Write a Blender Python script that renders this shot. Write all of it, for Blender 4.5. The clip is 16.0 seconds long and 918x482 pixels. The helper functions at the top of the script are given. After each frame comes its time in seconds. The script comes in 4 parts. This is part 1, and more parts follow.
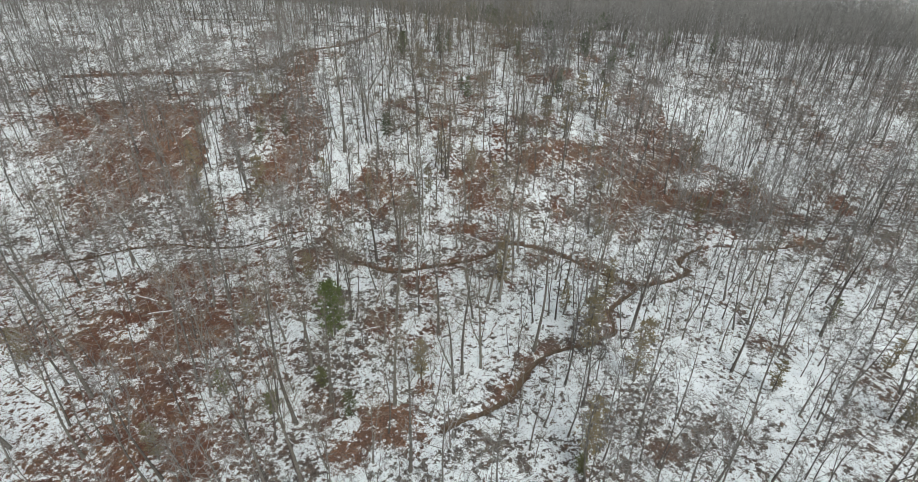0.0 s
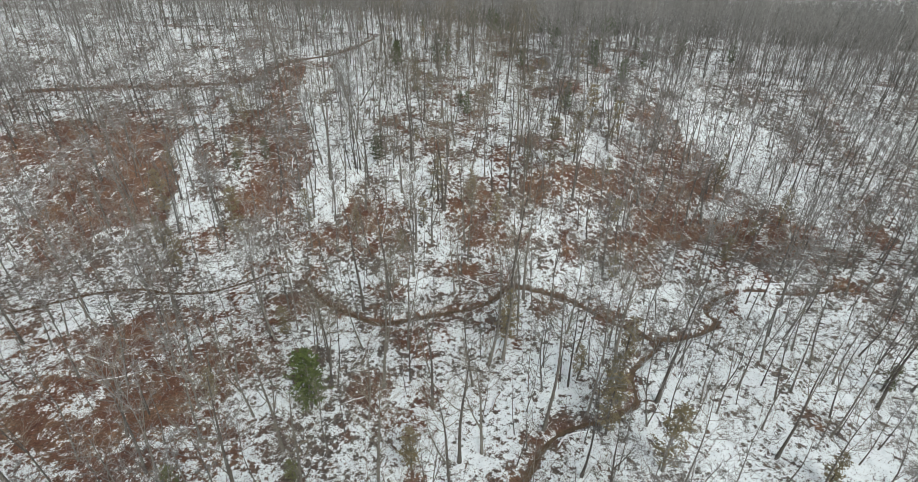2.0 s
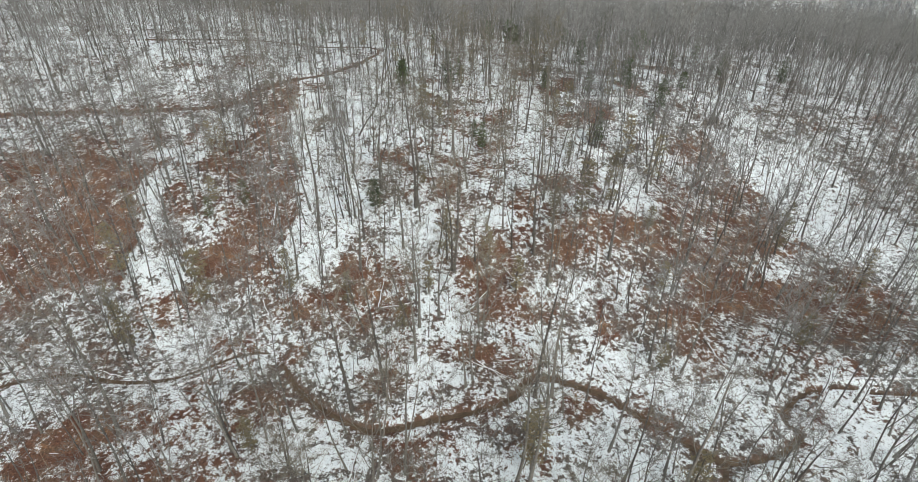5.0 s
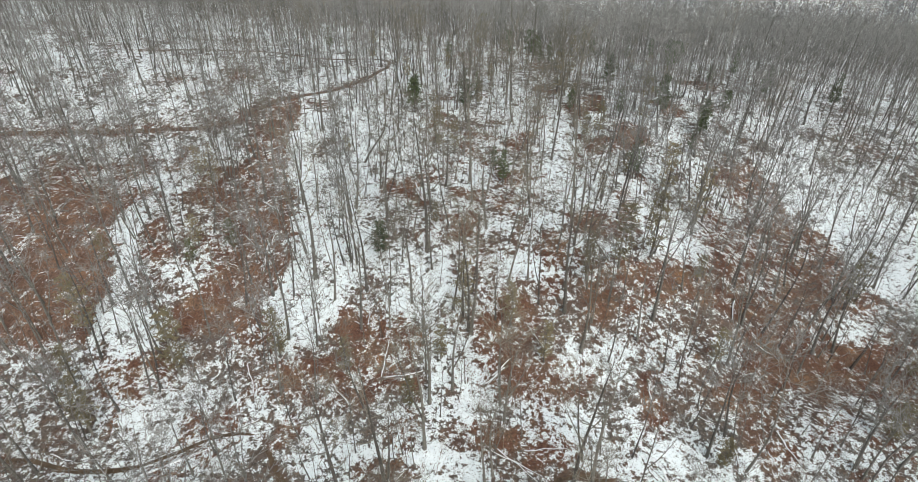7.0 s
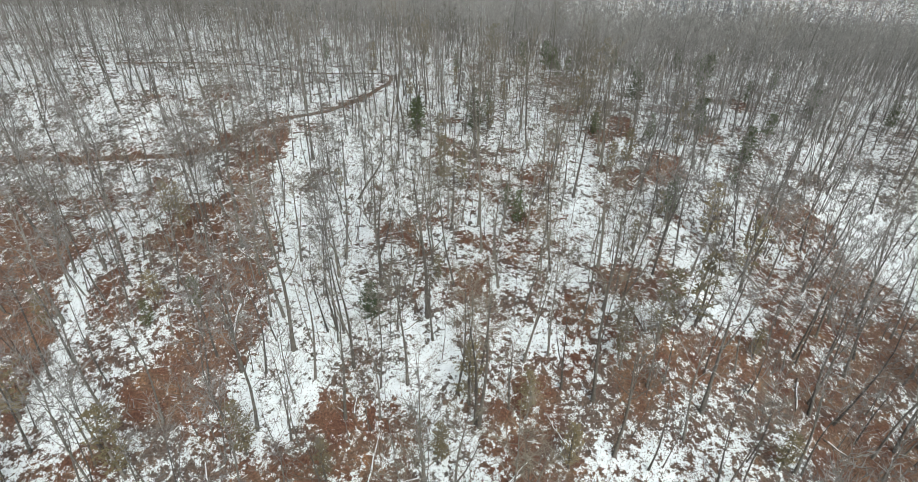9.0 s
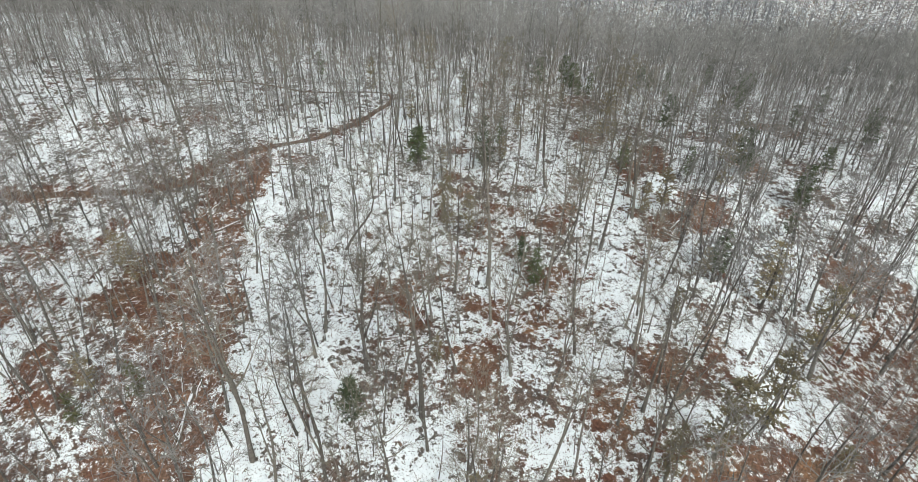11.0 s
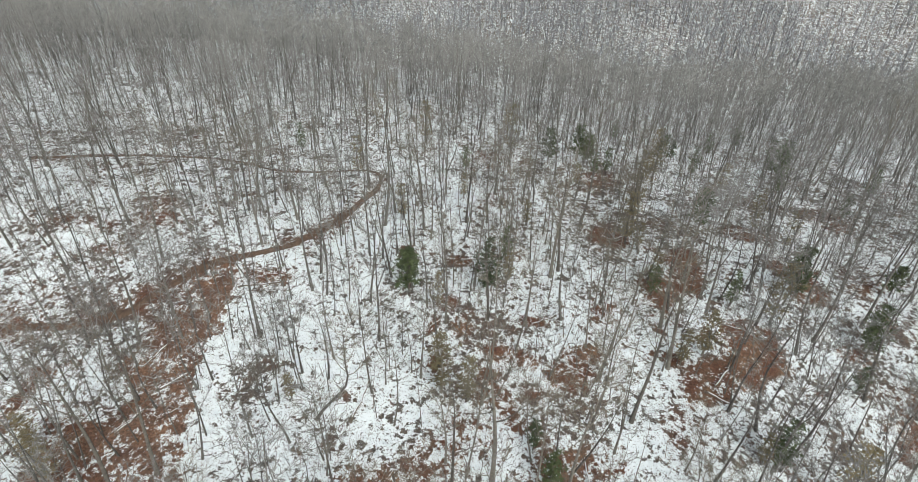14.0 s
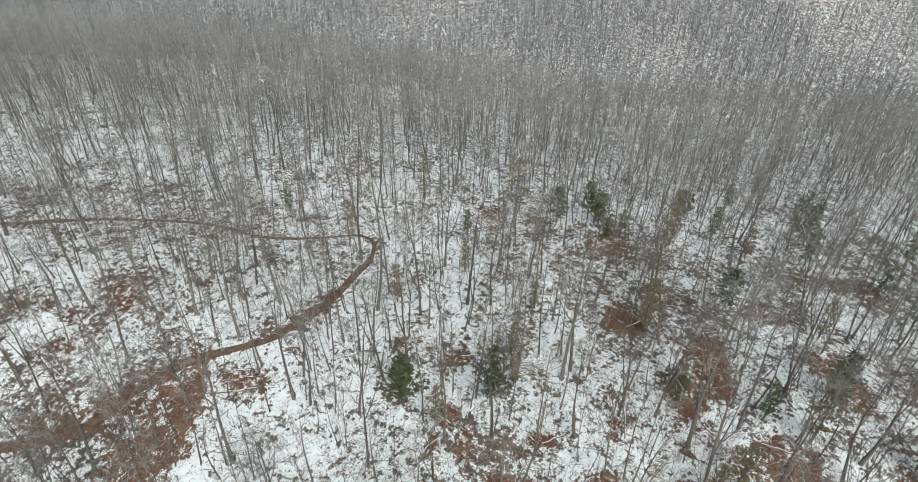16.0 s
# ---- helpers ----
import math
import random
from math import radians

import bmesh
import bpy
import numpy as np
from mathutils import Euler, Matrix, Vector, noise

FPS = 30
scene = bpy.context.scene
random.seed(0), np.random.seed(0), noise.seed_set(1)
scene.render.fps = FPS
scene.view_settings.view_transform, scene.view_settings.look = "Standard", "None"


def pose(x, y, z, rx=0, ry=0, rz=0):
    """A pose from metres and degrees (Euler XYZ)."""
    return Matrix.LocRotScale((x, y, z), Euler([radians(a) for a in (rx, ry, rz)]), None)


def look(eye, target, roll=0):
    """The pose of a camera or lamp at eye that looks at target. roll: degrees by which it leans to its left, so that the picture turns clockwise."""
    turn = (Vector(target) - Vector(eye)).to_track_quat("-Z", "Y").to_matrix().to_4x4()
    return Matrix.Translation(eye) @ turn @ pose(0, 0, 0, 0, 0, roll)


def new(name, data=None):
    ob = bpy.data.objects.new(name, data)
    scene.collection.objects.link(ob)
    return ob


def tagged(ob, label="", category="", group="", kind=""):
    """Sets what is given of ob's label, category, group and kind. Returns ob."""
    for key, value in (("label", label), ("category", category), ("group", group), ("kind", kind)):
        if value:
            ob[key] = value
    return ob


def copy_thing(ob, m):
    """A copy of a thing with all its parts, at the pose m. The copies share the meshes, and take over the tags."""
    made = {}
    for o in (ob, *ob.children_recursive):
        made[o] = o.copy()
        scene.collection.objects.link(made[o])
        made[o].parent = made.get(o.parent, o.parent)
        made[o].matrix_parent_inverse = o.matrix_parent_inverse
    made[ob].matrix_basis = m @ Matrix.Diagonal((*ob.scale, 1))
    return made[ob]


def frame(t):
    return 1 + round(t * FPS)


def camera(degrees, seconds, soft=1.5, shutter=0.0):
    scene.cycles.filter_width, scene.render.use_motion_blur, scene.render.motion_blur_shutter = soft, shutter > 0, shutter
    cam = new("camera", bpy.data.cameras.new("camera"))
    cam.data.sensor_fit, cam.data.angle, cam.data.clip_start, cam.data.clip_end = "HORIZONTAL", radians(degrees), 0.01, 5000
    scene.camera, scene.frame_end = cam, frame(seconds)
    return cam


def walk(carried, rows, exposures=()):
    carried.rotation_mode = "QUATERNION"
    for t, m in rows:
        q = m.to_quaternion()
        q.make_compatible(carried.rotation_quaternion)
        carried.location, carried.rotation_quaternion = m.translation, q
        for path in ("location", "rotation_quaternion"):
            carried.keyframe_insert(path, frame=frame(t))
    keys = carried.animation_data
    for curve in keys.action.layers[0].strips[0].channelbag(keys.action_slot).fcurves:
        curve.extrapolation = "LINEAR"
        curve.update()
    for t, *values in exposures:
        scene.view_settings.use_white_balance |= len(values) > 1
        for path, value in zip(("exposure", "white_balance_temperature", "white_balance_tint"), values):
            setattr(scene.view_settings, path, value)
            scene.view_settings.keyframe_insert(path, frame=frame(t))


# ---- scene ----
cam = camera(81.5, 16.0, 0.75)
PATH = [
    (0.0, 0.00, -2.27, 57.94, 59.20, -0.83, 1.77),
    (0.5, 0.12, 1.57, 58.09, 59.14, -0.83, 1.88),
    (1.0, 0.12, 5.46, 58.31, 59.04, -0.81, 1.88),
    (1.5, 0.04, 9.28, 58.77, 58.90, -0.80, 1.88),
    (2.0, 0.01, 13.23, 58.99, 58.84, -0.77, 1.83),
    (2.5, -0.04, 17.01, 59.09, 58.84, -0.73, 1.80),
    (3.0, -0.10, 20.77, 59.17, 58.83, -0.70, 1.88),
    (3.5, -0.15, 24.64, 59.18, 58.87, -0.73, 2.01),
    (4.0, -0.31, 28.36, 59.21, 58.87, -0.75, 2.32),
    (6.5, -2.82, 47.71, 58.97, 59.01, -0.64, 4.22),
    (7.0, -3.17, 51.77, 59.11, 59.00, -0.69, 4.52),
    (7.5, -3.55, 55.79, 59.36, 58.94, -0.74, 4.78),
    (8.0, -3.86, 59.99, 59.62, 58.86, -0.78, 4.97),
    (10.5, -5.26, 82.08, 58.82, 59.14, -0.75, 6.52),
    (11.0, -5.61, 86.32, 59.19, 59.12, -0.83, 6.71),
    (11.5, -6.09, 90.48, 60.37, 59.06, -0.93, 6.76),
    (12.0, -6.55, 94.74, 62.13, 58.90, -1.02, 6.81),
    (12.5, -6.98, 98.89, 63.98, 58.85, -1.05, 6.84),
    (13.0, -7.41, 103.08, 65.70, 58.90, -1.07, 6.97),
    (13.5, -7.80, 106.99, 67.42, 58.96, -1.00, 7.02),
    (14.0, -8.21, 110.83, 69.30, 58.91, -1.02, 7.02),
    (14.5, -8.68, 114.67, 71.07, 58.87, -1.06, 7.02),
    (15.0, -9.23, 118.46, 72.83, 58.83, -1.11, 7.04),
    (15.5, -9.68, 122.32, 74.75, 58.74, -1.15, 7.10),
    (16.0, -10.19, 126.11, 76.66, 58.64, -1.09, 7.17),
]
walk(cam, [(t, pose(x, y, z, rx, ry, rz)) for t, x, y, z, rx, ry, rz in PATH], exposures=((0.0, 0.31, 6300, 6.4), (4.0, 0.48, 6300, 6.0), (8.0, 0.56, 6290, 5.7), (12.0, 0.6, 6300, 5.8), (16.0, 0.53, 6320, 6.0)))

# ---- daylight: a closed, bright winter overcast ----
world = bpy.data.worlds.new("overcast")
scene.world = world
world.use_nodes = True
wn, wl = world.node_tree.nodes, world.node_tree.links
sky = wn.new("ShaderNodeTexSky")
sky.sky_type = "NISHITA"
sky.sun_disc = False
sky.sun_elevation, sky.sun_rotation = radians(38), radians(150)
sky.air_density, sky.dust_density, sky.ozone_density = 1.0, 6.0, 1.0
grey = wn.new("ShaderNodeHueSaturation")
grey.inputs["Saturation"].default_value = 0.36
wl.new(sky.outputs[0], grey.inputs["Color"])
wl.new(grey.outputs[0], wn["Background"].inputs["Color"])
wn["Background"].inputs["Strength"].default_value = 0.12
sun = new("sun", bpy.data.lights.new("sun", "SUN"))
sun.data.energy, sun.data.angle, sun.data.color = 0.6, radians(30), (1.0, 0.97, 0.93)
sun.matrix_world = look((0, 0, 300), (0 + 300 * math.sin(radians(150)) * -0.8, 300 * math.cos(radians(150)) * -0.8, 0))


# ---- materials ----
def material(name, rough=0.9):
    m = bpy.data.materials.new(name)
    m.use_nodes = True
    n, l = m.node_tree.nodes, m.node_tree.links
    b = n["Principled BSDF"]
    b.inputs["Roughness"].default_value = rough
    b.inputs["Specular IOR Level"].default_value = 0.25
    return m, n, l, b


def noise_node(n, l, scale, detail=3.0, rough=0.6, coords=None):
    t = n.new("ShaderNodeTexNoise")
    t.inputs["Scale"].default_value, t.inputs["Detail"].default_value, t.inputs["Roughness"].default_value = scale, detail, rough
    if coords is None:
        coords = n.new("ShaderNodeTexCoord").outputs["Object"]
    l.new(coords, t.inputs["Vector"])
    return t.outputs["Fac"]


def ramp_node(n, l, fac, stops):
    r = n.new("ShaderNodeValToRGB")
    while len(r.color_ramp.elements) < len(stops):
        r.color_ramp.elements.new(0.5)
    for e, (p, c) in zip(r.color_ramp.elements, stops):
        e.position, e.color = p, (*c, 1)
    l.new(fac, r.inputs["Fac"])
    return r.outputs["Color"]


def math_node(n, l, op, a, b):
    m = n.new("ShaderNodeMath")
    m.operation = op
    for socket, v in zip(m.inputs, (a, b)):
        if isinstance(v, (int, float)):
            socket.default_value = v
        else:
            l.new(v, socket)
    return m.outputs[0]


def mix_node(n, l, fac, a, b, blend="MIX"):
    m = n.new("ShaderNodeMix")
    m.data_type, m.blend_type = "RGBA", blend
    for socket, v in ((m.inputs[0], fac), (m.inputs[6], a), (m.inputs[7], b)):
        if isinstance(v, (int, float)):
            socket.default_value = v
        elif isinstance(v, tuple):
            socket.default_value = (*v, 1)
        else:
            l.new(v, socket)
    return m.outputs[2]


def range_node(n, l, v, a, b, c=0.0, d=1.0):
    m = n.new("ShaderNodeMapRange")
    m.interpolation_type = "SMOOTHSTEP"
    l.new(v, m.inputs["Value"])
    for k, x in zip(("From Min", "From Max", "To Min", "To Max"), (a, b, c, d)):
        m.inputs[k].default_value = x
    return m.outputs[0]


def bump_node(n, l, b, height, strength, distance):
    u = n.new("ShaderNodeBump")
    u.inputs["Strength"].default_value, u.inputs["Distance"].default_value = strength, distance
    l.new(height, u.inputs["Height"])
    l.new(u.outputs[0], b.inputs["Normal"])


def attribute_node(n, name):
    a = n.new("ShaderNodeAttribute")
    a.attribute_name = name
    return a.outputs["Fac"]


def litter_colour(n, l):
    """Fallen oak and beech leaves: rust and tan in thick drifts, grey-brown weeds and twigs where snow lies between."""
    drift = ramp_node(n, l, noise_node(n, l, 0.3, 5.0, 0.65), ((0.3, (0.085, 0.042, 0.03)), (0.45, (0.14, 0.07, 0.044)), (0.57, (0.155, 0.1, 0.066)), (0.7, (0.25, 0.125, 0.058))))
    weeds = ramp_node(n, l, noise_node(n, l, 0.8, 5.0, 0.7), ((0.3, (0.075, 0.068, 0.06)), (0.52, (0.125, 0.11, 0.094)), (0.7, (0.17, 0.115, 0.08))))
    mat = ramp_node(n, l, noise_node(n, l, 0.35, 5.0, 0.65), ((0.3, (0.1, 0.056, 0.04)), (0.5, (0.16, 0.098, 0.068)), (0.7, (0.22, 0.125, 0.075))))
    both = mix_node(n, l, attribute_node(n, "worn"), mix_node(n, l, attribute_node(n, "rust"), weeds, drift), mat)
    leaf = ramp_node(n, l, noise_node(n, l, 3.6, 4.0, 0.75), ((0.32, (0.35, 0.35, 0.35)), (0.5, (0.95, 0.95, 0.95)), (0.68, (1.6, 1.6, 1.6))))
    return mix_node(n, l, 1.0, both, leaf, "MULTIPLY")


def ground_material():
    m, n, l, b = material("snow_and_leaf_litter", 0.85)
    litter = attribute_node(n, "litter")
    cover = math_node(n, l, "ADD", math_node(n, l, "MULTIPLY", noise_node(n, l, 0.6, 4.0, 0.6), 0.32),
                      math_node(n, l, "ADD", math_node(n, l, "MULTIPLY", noise_node(n, l, 1.5, 4.5, 0.68), 0.5), math_node(n, l, "MULTIPLY", noise_node(n, l, 4.2, 3.5, 0.7), 0.18)))
    cover = math_node(n, l, "ADD", math_node(n, l, "MULTIPLY", cover, 1.3), -0.15)
    bare = range_node(n, l, math_node(n, l, "SUBTRACT", litter, cover), -0.025, 0.025)
    speck = range_node(n, l, math_node(n, l, "SUBTRACT", math_node(n, l, "MULTIPLY", litter, 0.85), noise_node(n, l, 5.5, 3.0, 0.6)), -0.04, 0.02)
    bare = math_node(n, l, "MAXIMUM", bare, math_node(n, l, "MULTIPLY", speck, 0.85))
    snow = ramp_node(n, l, noise_node(n, l, 0.9, 6.0, 0.75), ((0.3, (0.66, 0.72, 0.735)), (0.48, (0.83, 0.885, 0.895)), (0.65, (0.89, 0.945, 0.95))))
    mud = ramp_node(n, l, noise_node(n, l, 1.3, 4.0, 0.7), ((0.3, (0.06, 0.04, 0.03)), (0.55, (0.14, 0.086, 0.056)), (0.75, (0.22, 0.15, 0.095))))
    soil = mix_node(n, l, attribute_node(n, "mud"), litter_colour(n, l), mud)
    l.new(mix_node(n, l, bare, snow, soil), b.inputs["Base Color"])
    rise = math_node(n, l, "SUBTRACT", math_node(n, l, "MULTIPLY", noise_node(n, l, 2.0, 5.0, 0.7), 0.6), math_node(n, l, "MULTIPLY", bare, 0.25))
    bump_node(n, l, b, rise, 0.8, 0.25)
    return m


def bark_material(name, dark, light, single):
    """Bark that differs from tree to tree; single: trees that are objects of their own."""
    m, n, l, b = material(name, 0.9)
    tone = n.new("ShaderNodeObjectInfo").outputs["Random"] if single else attribute_node(n, "tint")
    base = mix_node(n, l, tone, dark, light)
    grain = ramp_node(n, l, noise_node(n, l, 2.5, 4.0, 0.7), ((0.3, (0.6, 0.6, 0.6)), (0.7, (1.35, 1.35, 1.33))))
    l.new(mix_node(n, l, 1.0, base, grain, "MULTIPLY"), b.inputs["Base Color"])
    bump_node(n, l, b, noise_node(n, l, 9.0, 3.0, 0.6), 0.5, 0.03)
    return m


def plain_varied(name, stops, scale, rough=0.85):
    m, n, l, b = material(name, rough)
    l.new(ramp_node(n, l, noise_node(n, l, scale, 4.0, 0.7), stops), b.inputs["Base Color"])
    bump_node(n, l, b, noise_node(n, l, scale * 3, 3.0, 0.6), 0.4, 0.03)
    return m


def water_material():
    m, n, l, b = material("brown_creek_water", 0.12)
    b.inputs["Specular IOR Level"].default_value = 0.5
    l.new(ramp_node(n, l, noise_node(n, l, 0.7, 4.0, 0.7), ((0.3, (0.07, 0.052, 0.034)), (0.6, (0.14, 0.098, 0.062)), (0.8, (0.21, 0.158, 0.11)))), b.inputs["Base Color"])
    bump_node(n, l, b, noise_node(n, l, 3.0, 3.0, 0.6), 0.15, 0.05)
    return m


def leaf_material(name, dark, light):
    m, n, l, b = material(name, 0.7)
    tone = math_node(n, l, "ADD", math_node(n, l, "MULTIPLY", noise_node(n, l, 1.2, 3.0, 0.7), 0.8), math_node(n, l, "MULTIPLY", n.new("ShaderNodeObjectInfo").outputs["Random"], 0.3))
    l.new(ramp_node(n, l, tone, ((0.3, dark), (0.8, light))), b.inputs["Base Color"])
    return m


M_GROUND = ground_material()
M_BARK = bark_material("grey_brown_bark", (0.08, 0.072, 0.063), (0.21, 0.195, 0.17), True)
M_TWIG = bark_material("bare_twigs", (0.12, 0.11, 0.092), (0.24, 0.22, 0.18), True)
M_WOOD_BARK = bark_material("woodland_bark", (0.075, 0.07, 0.063), (0.19, 0.178, 0.158), False)
# Paler and greyer than the near twigs: aerial haze worked into the tone.
M_WOOD_TWIG = bark_material("woodland_twigs", (0.16, 0.158, 0.152), (0.29, 0.286, 0.272), False)
# Far bark greyed, far twigs greyed and paled: distance haze put into the colour.
M_FAR_BARK = bark_material("hazed_far_bark", (0.075, 0.073, 0.07), (0.175, 0.17, 0.162), False)
M_FAR_TWIG = bark_material("hazed_far_twigs", (0.175, 0.174, 0.166), (0.32, 0.318, 0.3), False)
# Bluish bark and twigs carry the valley haze in their base colour.
M_HILL_BARK = bark_material("hazed_hill_bark", (0.1, 0.106, 0.114), (0.19, 0.198, 0.208), False)
M_HILL_TWIG = bark_material("hazed_hill_twigs", (0.19, 0.202, 0.218), (0.32, 0.335, 0.352), False)
M_SAPLING = bark_material("sapling_stems", (0.15, 0.1, 0.075), (0.28, 0.235, 0.17), False)
M_SNOW = plain_varied("log_snow", ((0.3, (0.7, 0.73, 0.75)), (0.7, (0.88, 0.9, 0.91))), 2.0, 0.8)
M_LOG = plain_varied("fallen_wood", ((0.3, (0.09, 0.07, 0.055)), (0.7, (0.24, 0.2, 0.16))), 1.5, 0.9)
M_WATER = water_material()
M_TRAIL = plain_varied("trodden_leaf_mud", ((0.3, (0.07, 0.048, 0.036)), (0.5, (0.125, 0.085, 0.06)), (0.7, (0.2, 0.135, 0.09))), 0.9, 0.8)
M_GROUND_TWIG = bark_material("ground_twig_bark", (0.06, 0.048, 0.04), (0.2, 0.16, 0.12), False)
M_NEEDLE = leaf_material("evergreen_needles", (0.034, 0.05, 0.026), (0.1, 0.125, 0.055))
M_BRIGHT_NEEDLE = leaf_material("young_green_needles", (0.042, 0.066, 0.022), (0.15, 0.18, 0.058))
M_CEDAR = leaf_material("olive_cedar", (0.06, 0.07, 0.032), (0.16, 0.16, 0.075))
M_TAN = leaf_material("withered_leaves", (0.11, 0.095, 0.055), (0.24, 0.2, 0.115))

CREEK = [(-29.4, 93.3), (-26.0, 89.8), (-21.9, 87.2), (-17.8, 85.2), (-15.1, 84.5), (-11.4, 85.3), (-7.7, 86.6), (-2.9, 88.1), (1.4, 89.6), (4.9,
    91.9), (6.2, 94.0), (9.1, 95.1), (13.2, 94.3), (17.6, 92.7), (20.7, 90.5), (23.7, 87.9), (26.9, 85.4), (29.7, 83.6), (32.1, 82.6), (36.8, 83.1),
    (40.6, 84.7), (43.7, 87.1), (42.8, 89.8), (44.6, 92.6), (48.5, 95.0), (54.4, 95.9), (61.1, 95.1), (67.8, 96.4), (79.8, 99.5)]
BROOK = [(32.1, 82.6), (30.8, 79.6), (27.9, 77.2), (25.9, 74.5), (25.5, 71.5), (25.3, 68.9), (22.4, 67.0), (20.6, 65.8), (15.7, 64.3), (12.2, 62.2),
    (9.6, 58.9), (8.0, 56.1), (6.1, 53.4), (3.1, 51.1), (0.2, 49.8), (-3.0, 47.6)]
SIDE_RUN = [(-81.5, 83.2), (-77.1, 85.0), (-72.9, 87.4), (-67.5, 89.9), (-61.1, 91.2), (-54.5, 90.3), (-47.7, 91.1), (-42.5, 93.7), (-38.2, 96.3),
    (-33.1, 97.1), (-29.4, 93.3)]
TRAIL = [(-123.3, 155.8), (-113.5, 157.3), (-88.2, 160.1), (-82.7, 160.9), (-77.2, 161.9), (-70.7, 162.8), (-66.3, 164.6), (-63.2, 166.2), (-61.0,
    169.4), (-58.5, 172.5), (-55.9, 175.8), (-52.6, 178.1), (-48.2, 180.3), (-44.5, 182.5), (-42.0, 185.8), (-39.5, 189.6), (-37.4, 195.3), (-36.2,
    200.1), (-35.1, 204.2), (-35.9, 209.2), (-39.3, 211.0), (-45.0, 208.9), (-51.4, 207.2), (-58.1, 206.6), (-63.4, 207.9), (-70.6, 208.0), (-78.5,
    207.2), (-85.9, 205.8), (-95.5, 202.7), (-104.5, 199.5)]
TREES_BY_CREEK = [(-29.8, 63.9), (-26.1, 61.6), (-28.7, 81.8), (-24.2, 77.4), (-10.1, 51.7), (-13.0, 77.2), (-9.6, 78.2), (-4.8, 67.0), (-6.0, 80.9),
    (-45.7, 59.9), (-50.4, 52.2), (-54.3, 51.1), (-73.2, 69.6), (-72.3, 76.6), (-48.9, 81.6), (8.4, 81.2), (12.2, 75.4), (17.8, 78.7), (17.5, 66.3),
    (22.2, 72.3), (11.0, 63.4), (28.2, 69.1), (34.5, 69.0), (36.2, 67.2), (41.5, 64.7), (26.2, 53.7), (7.5, 48.5), (11.1, 48.6), (41.7, 60.4), (49.0,
    71.8), (54.4, 77.0), (56.1, 73.5), (50.6, 63.9), (60.0, 69.0), (58.4, 57.8), (40.7, 50.6), (70.1, 95.0), (76.5, 86.3)]
TREES_ON_SLOPE = [(-28.3, 110.0), (-27.3, 117.2), (-31.3, 120.7), (-15.1, 117.4), (-8.7, 116.8), (-18.5, 116.7), (-0.3, 121.5), (8.5, 117.4), (-20.3,
    131.0), (-4.2, 133.2), (11.0, 139.4), (23.3, 122.6), (20.7, 128.1), (-31.1, 154.1), (-32.5, 149.8), (-67.8, 145.1), (-60.5, 125.2), (-48.8,
    121.4), (-10.6, 102.8), (23.9, 107.6), (61.2, 136.2), (61.8, 155.1)]
TREES_ON_SHOULDER = [(-32.7, 150.3), (-31.2, 154.9), (-24.5, 158.3), (-23.0, 159.7), (-28.2, 133.0), (-35.1, 135.9), (-21.5, 131.9), (-20.4, 132.2),
    (-25.4, 145.0), (-4.4, 134.3), (-4.6, 145.5), (12.3, 145.4), (10.4, 142.9), (36.4, 160.7), (51.2, 160.9), (-70.1, 161.1), (-58.5, 161.4), (-46.3,
    145.0), (-45.8, 138.4), (-51.6, 128.7), (-20.7, 154.3), (-10.7, 132.8)]
TREES_BY_TRAIL = [(-71.1, 173.3), (-72.9, 182.9), (-63.4, 176.4), (-51.3, 180.0), (-57.5, 185.1), (-62.1, 183.3), (-58.9, 193.1), (-69.6, 190.4),
    (-51.7, 189.4), (-45.8, 189.5), (-30.5, 191.2), (-36.7, 203.8), (-40.3, 192.8), (-29.6, 195.7), (-24.2, 195.3), (-21.6, 205.1), (15.1, 207.1),
    (31.3, 203.9), (46.0, 206.2), (61.8, 215.9), (-37.5, 177.1), (-28.4, 172.8), (-26.4, 178.4), (-19.8, 173.2), (-11.7, 185.7), (19.5, 195.1), (-9.1,
    195.9), (-49.2, 182.1)]
EVERGREENS = [(-22.0, 65.7), (-21.4, 125.3), (-19.0, 216.2), (-1.2, 224.8), (7.1, 227.6), (25.9, 234.3), (31.1, 227.2), (-22.9, 174.9), (-8.7, 185.2),
    (-11.1, 176.7), (14.1, 180.8), (51.0, 230.3), (56.9, 212.8), (43.9, 174.9), (-54.9, 216.2), (25.8, 180.4), (37.6, 185.1), (11.4, 221.8), (49.8,
    233.7), (-23.3, 177.2), (7.8, 227.2), (29.2, 238.6), (-3.6, 153.3), (-1.6, 148.5), (40.5, 169.1), (44.3, 176.3), (36.9, 185.4), (53.2, 188.0),
    (74.1, 214.2), (25.0, 155.2)]
LOW_CEDARS = [(-21.2, 54.4), (-35.1, 52.0), (-27.0, 49.3), (-15.9, 49.1), (63.1, 72.2), (15.0, 41.6), (-46.8, 125.6), (-52.5, 122.2)]
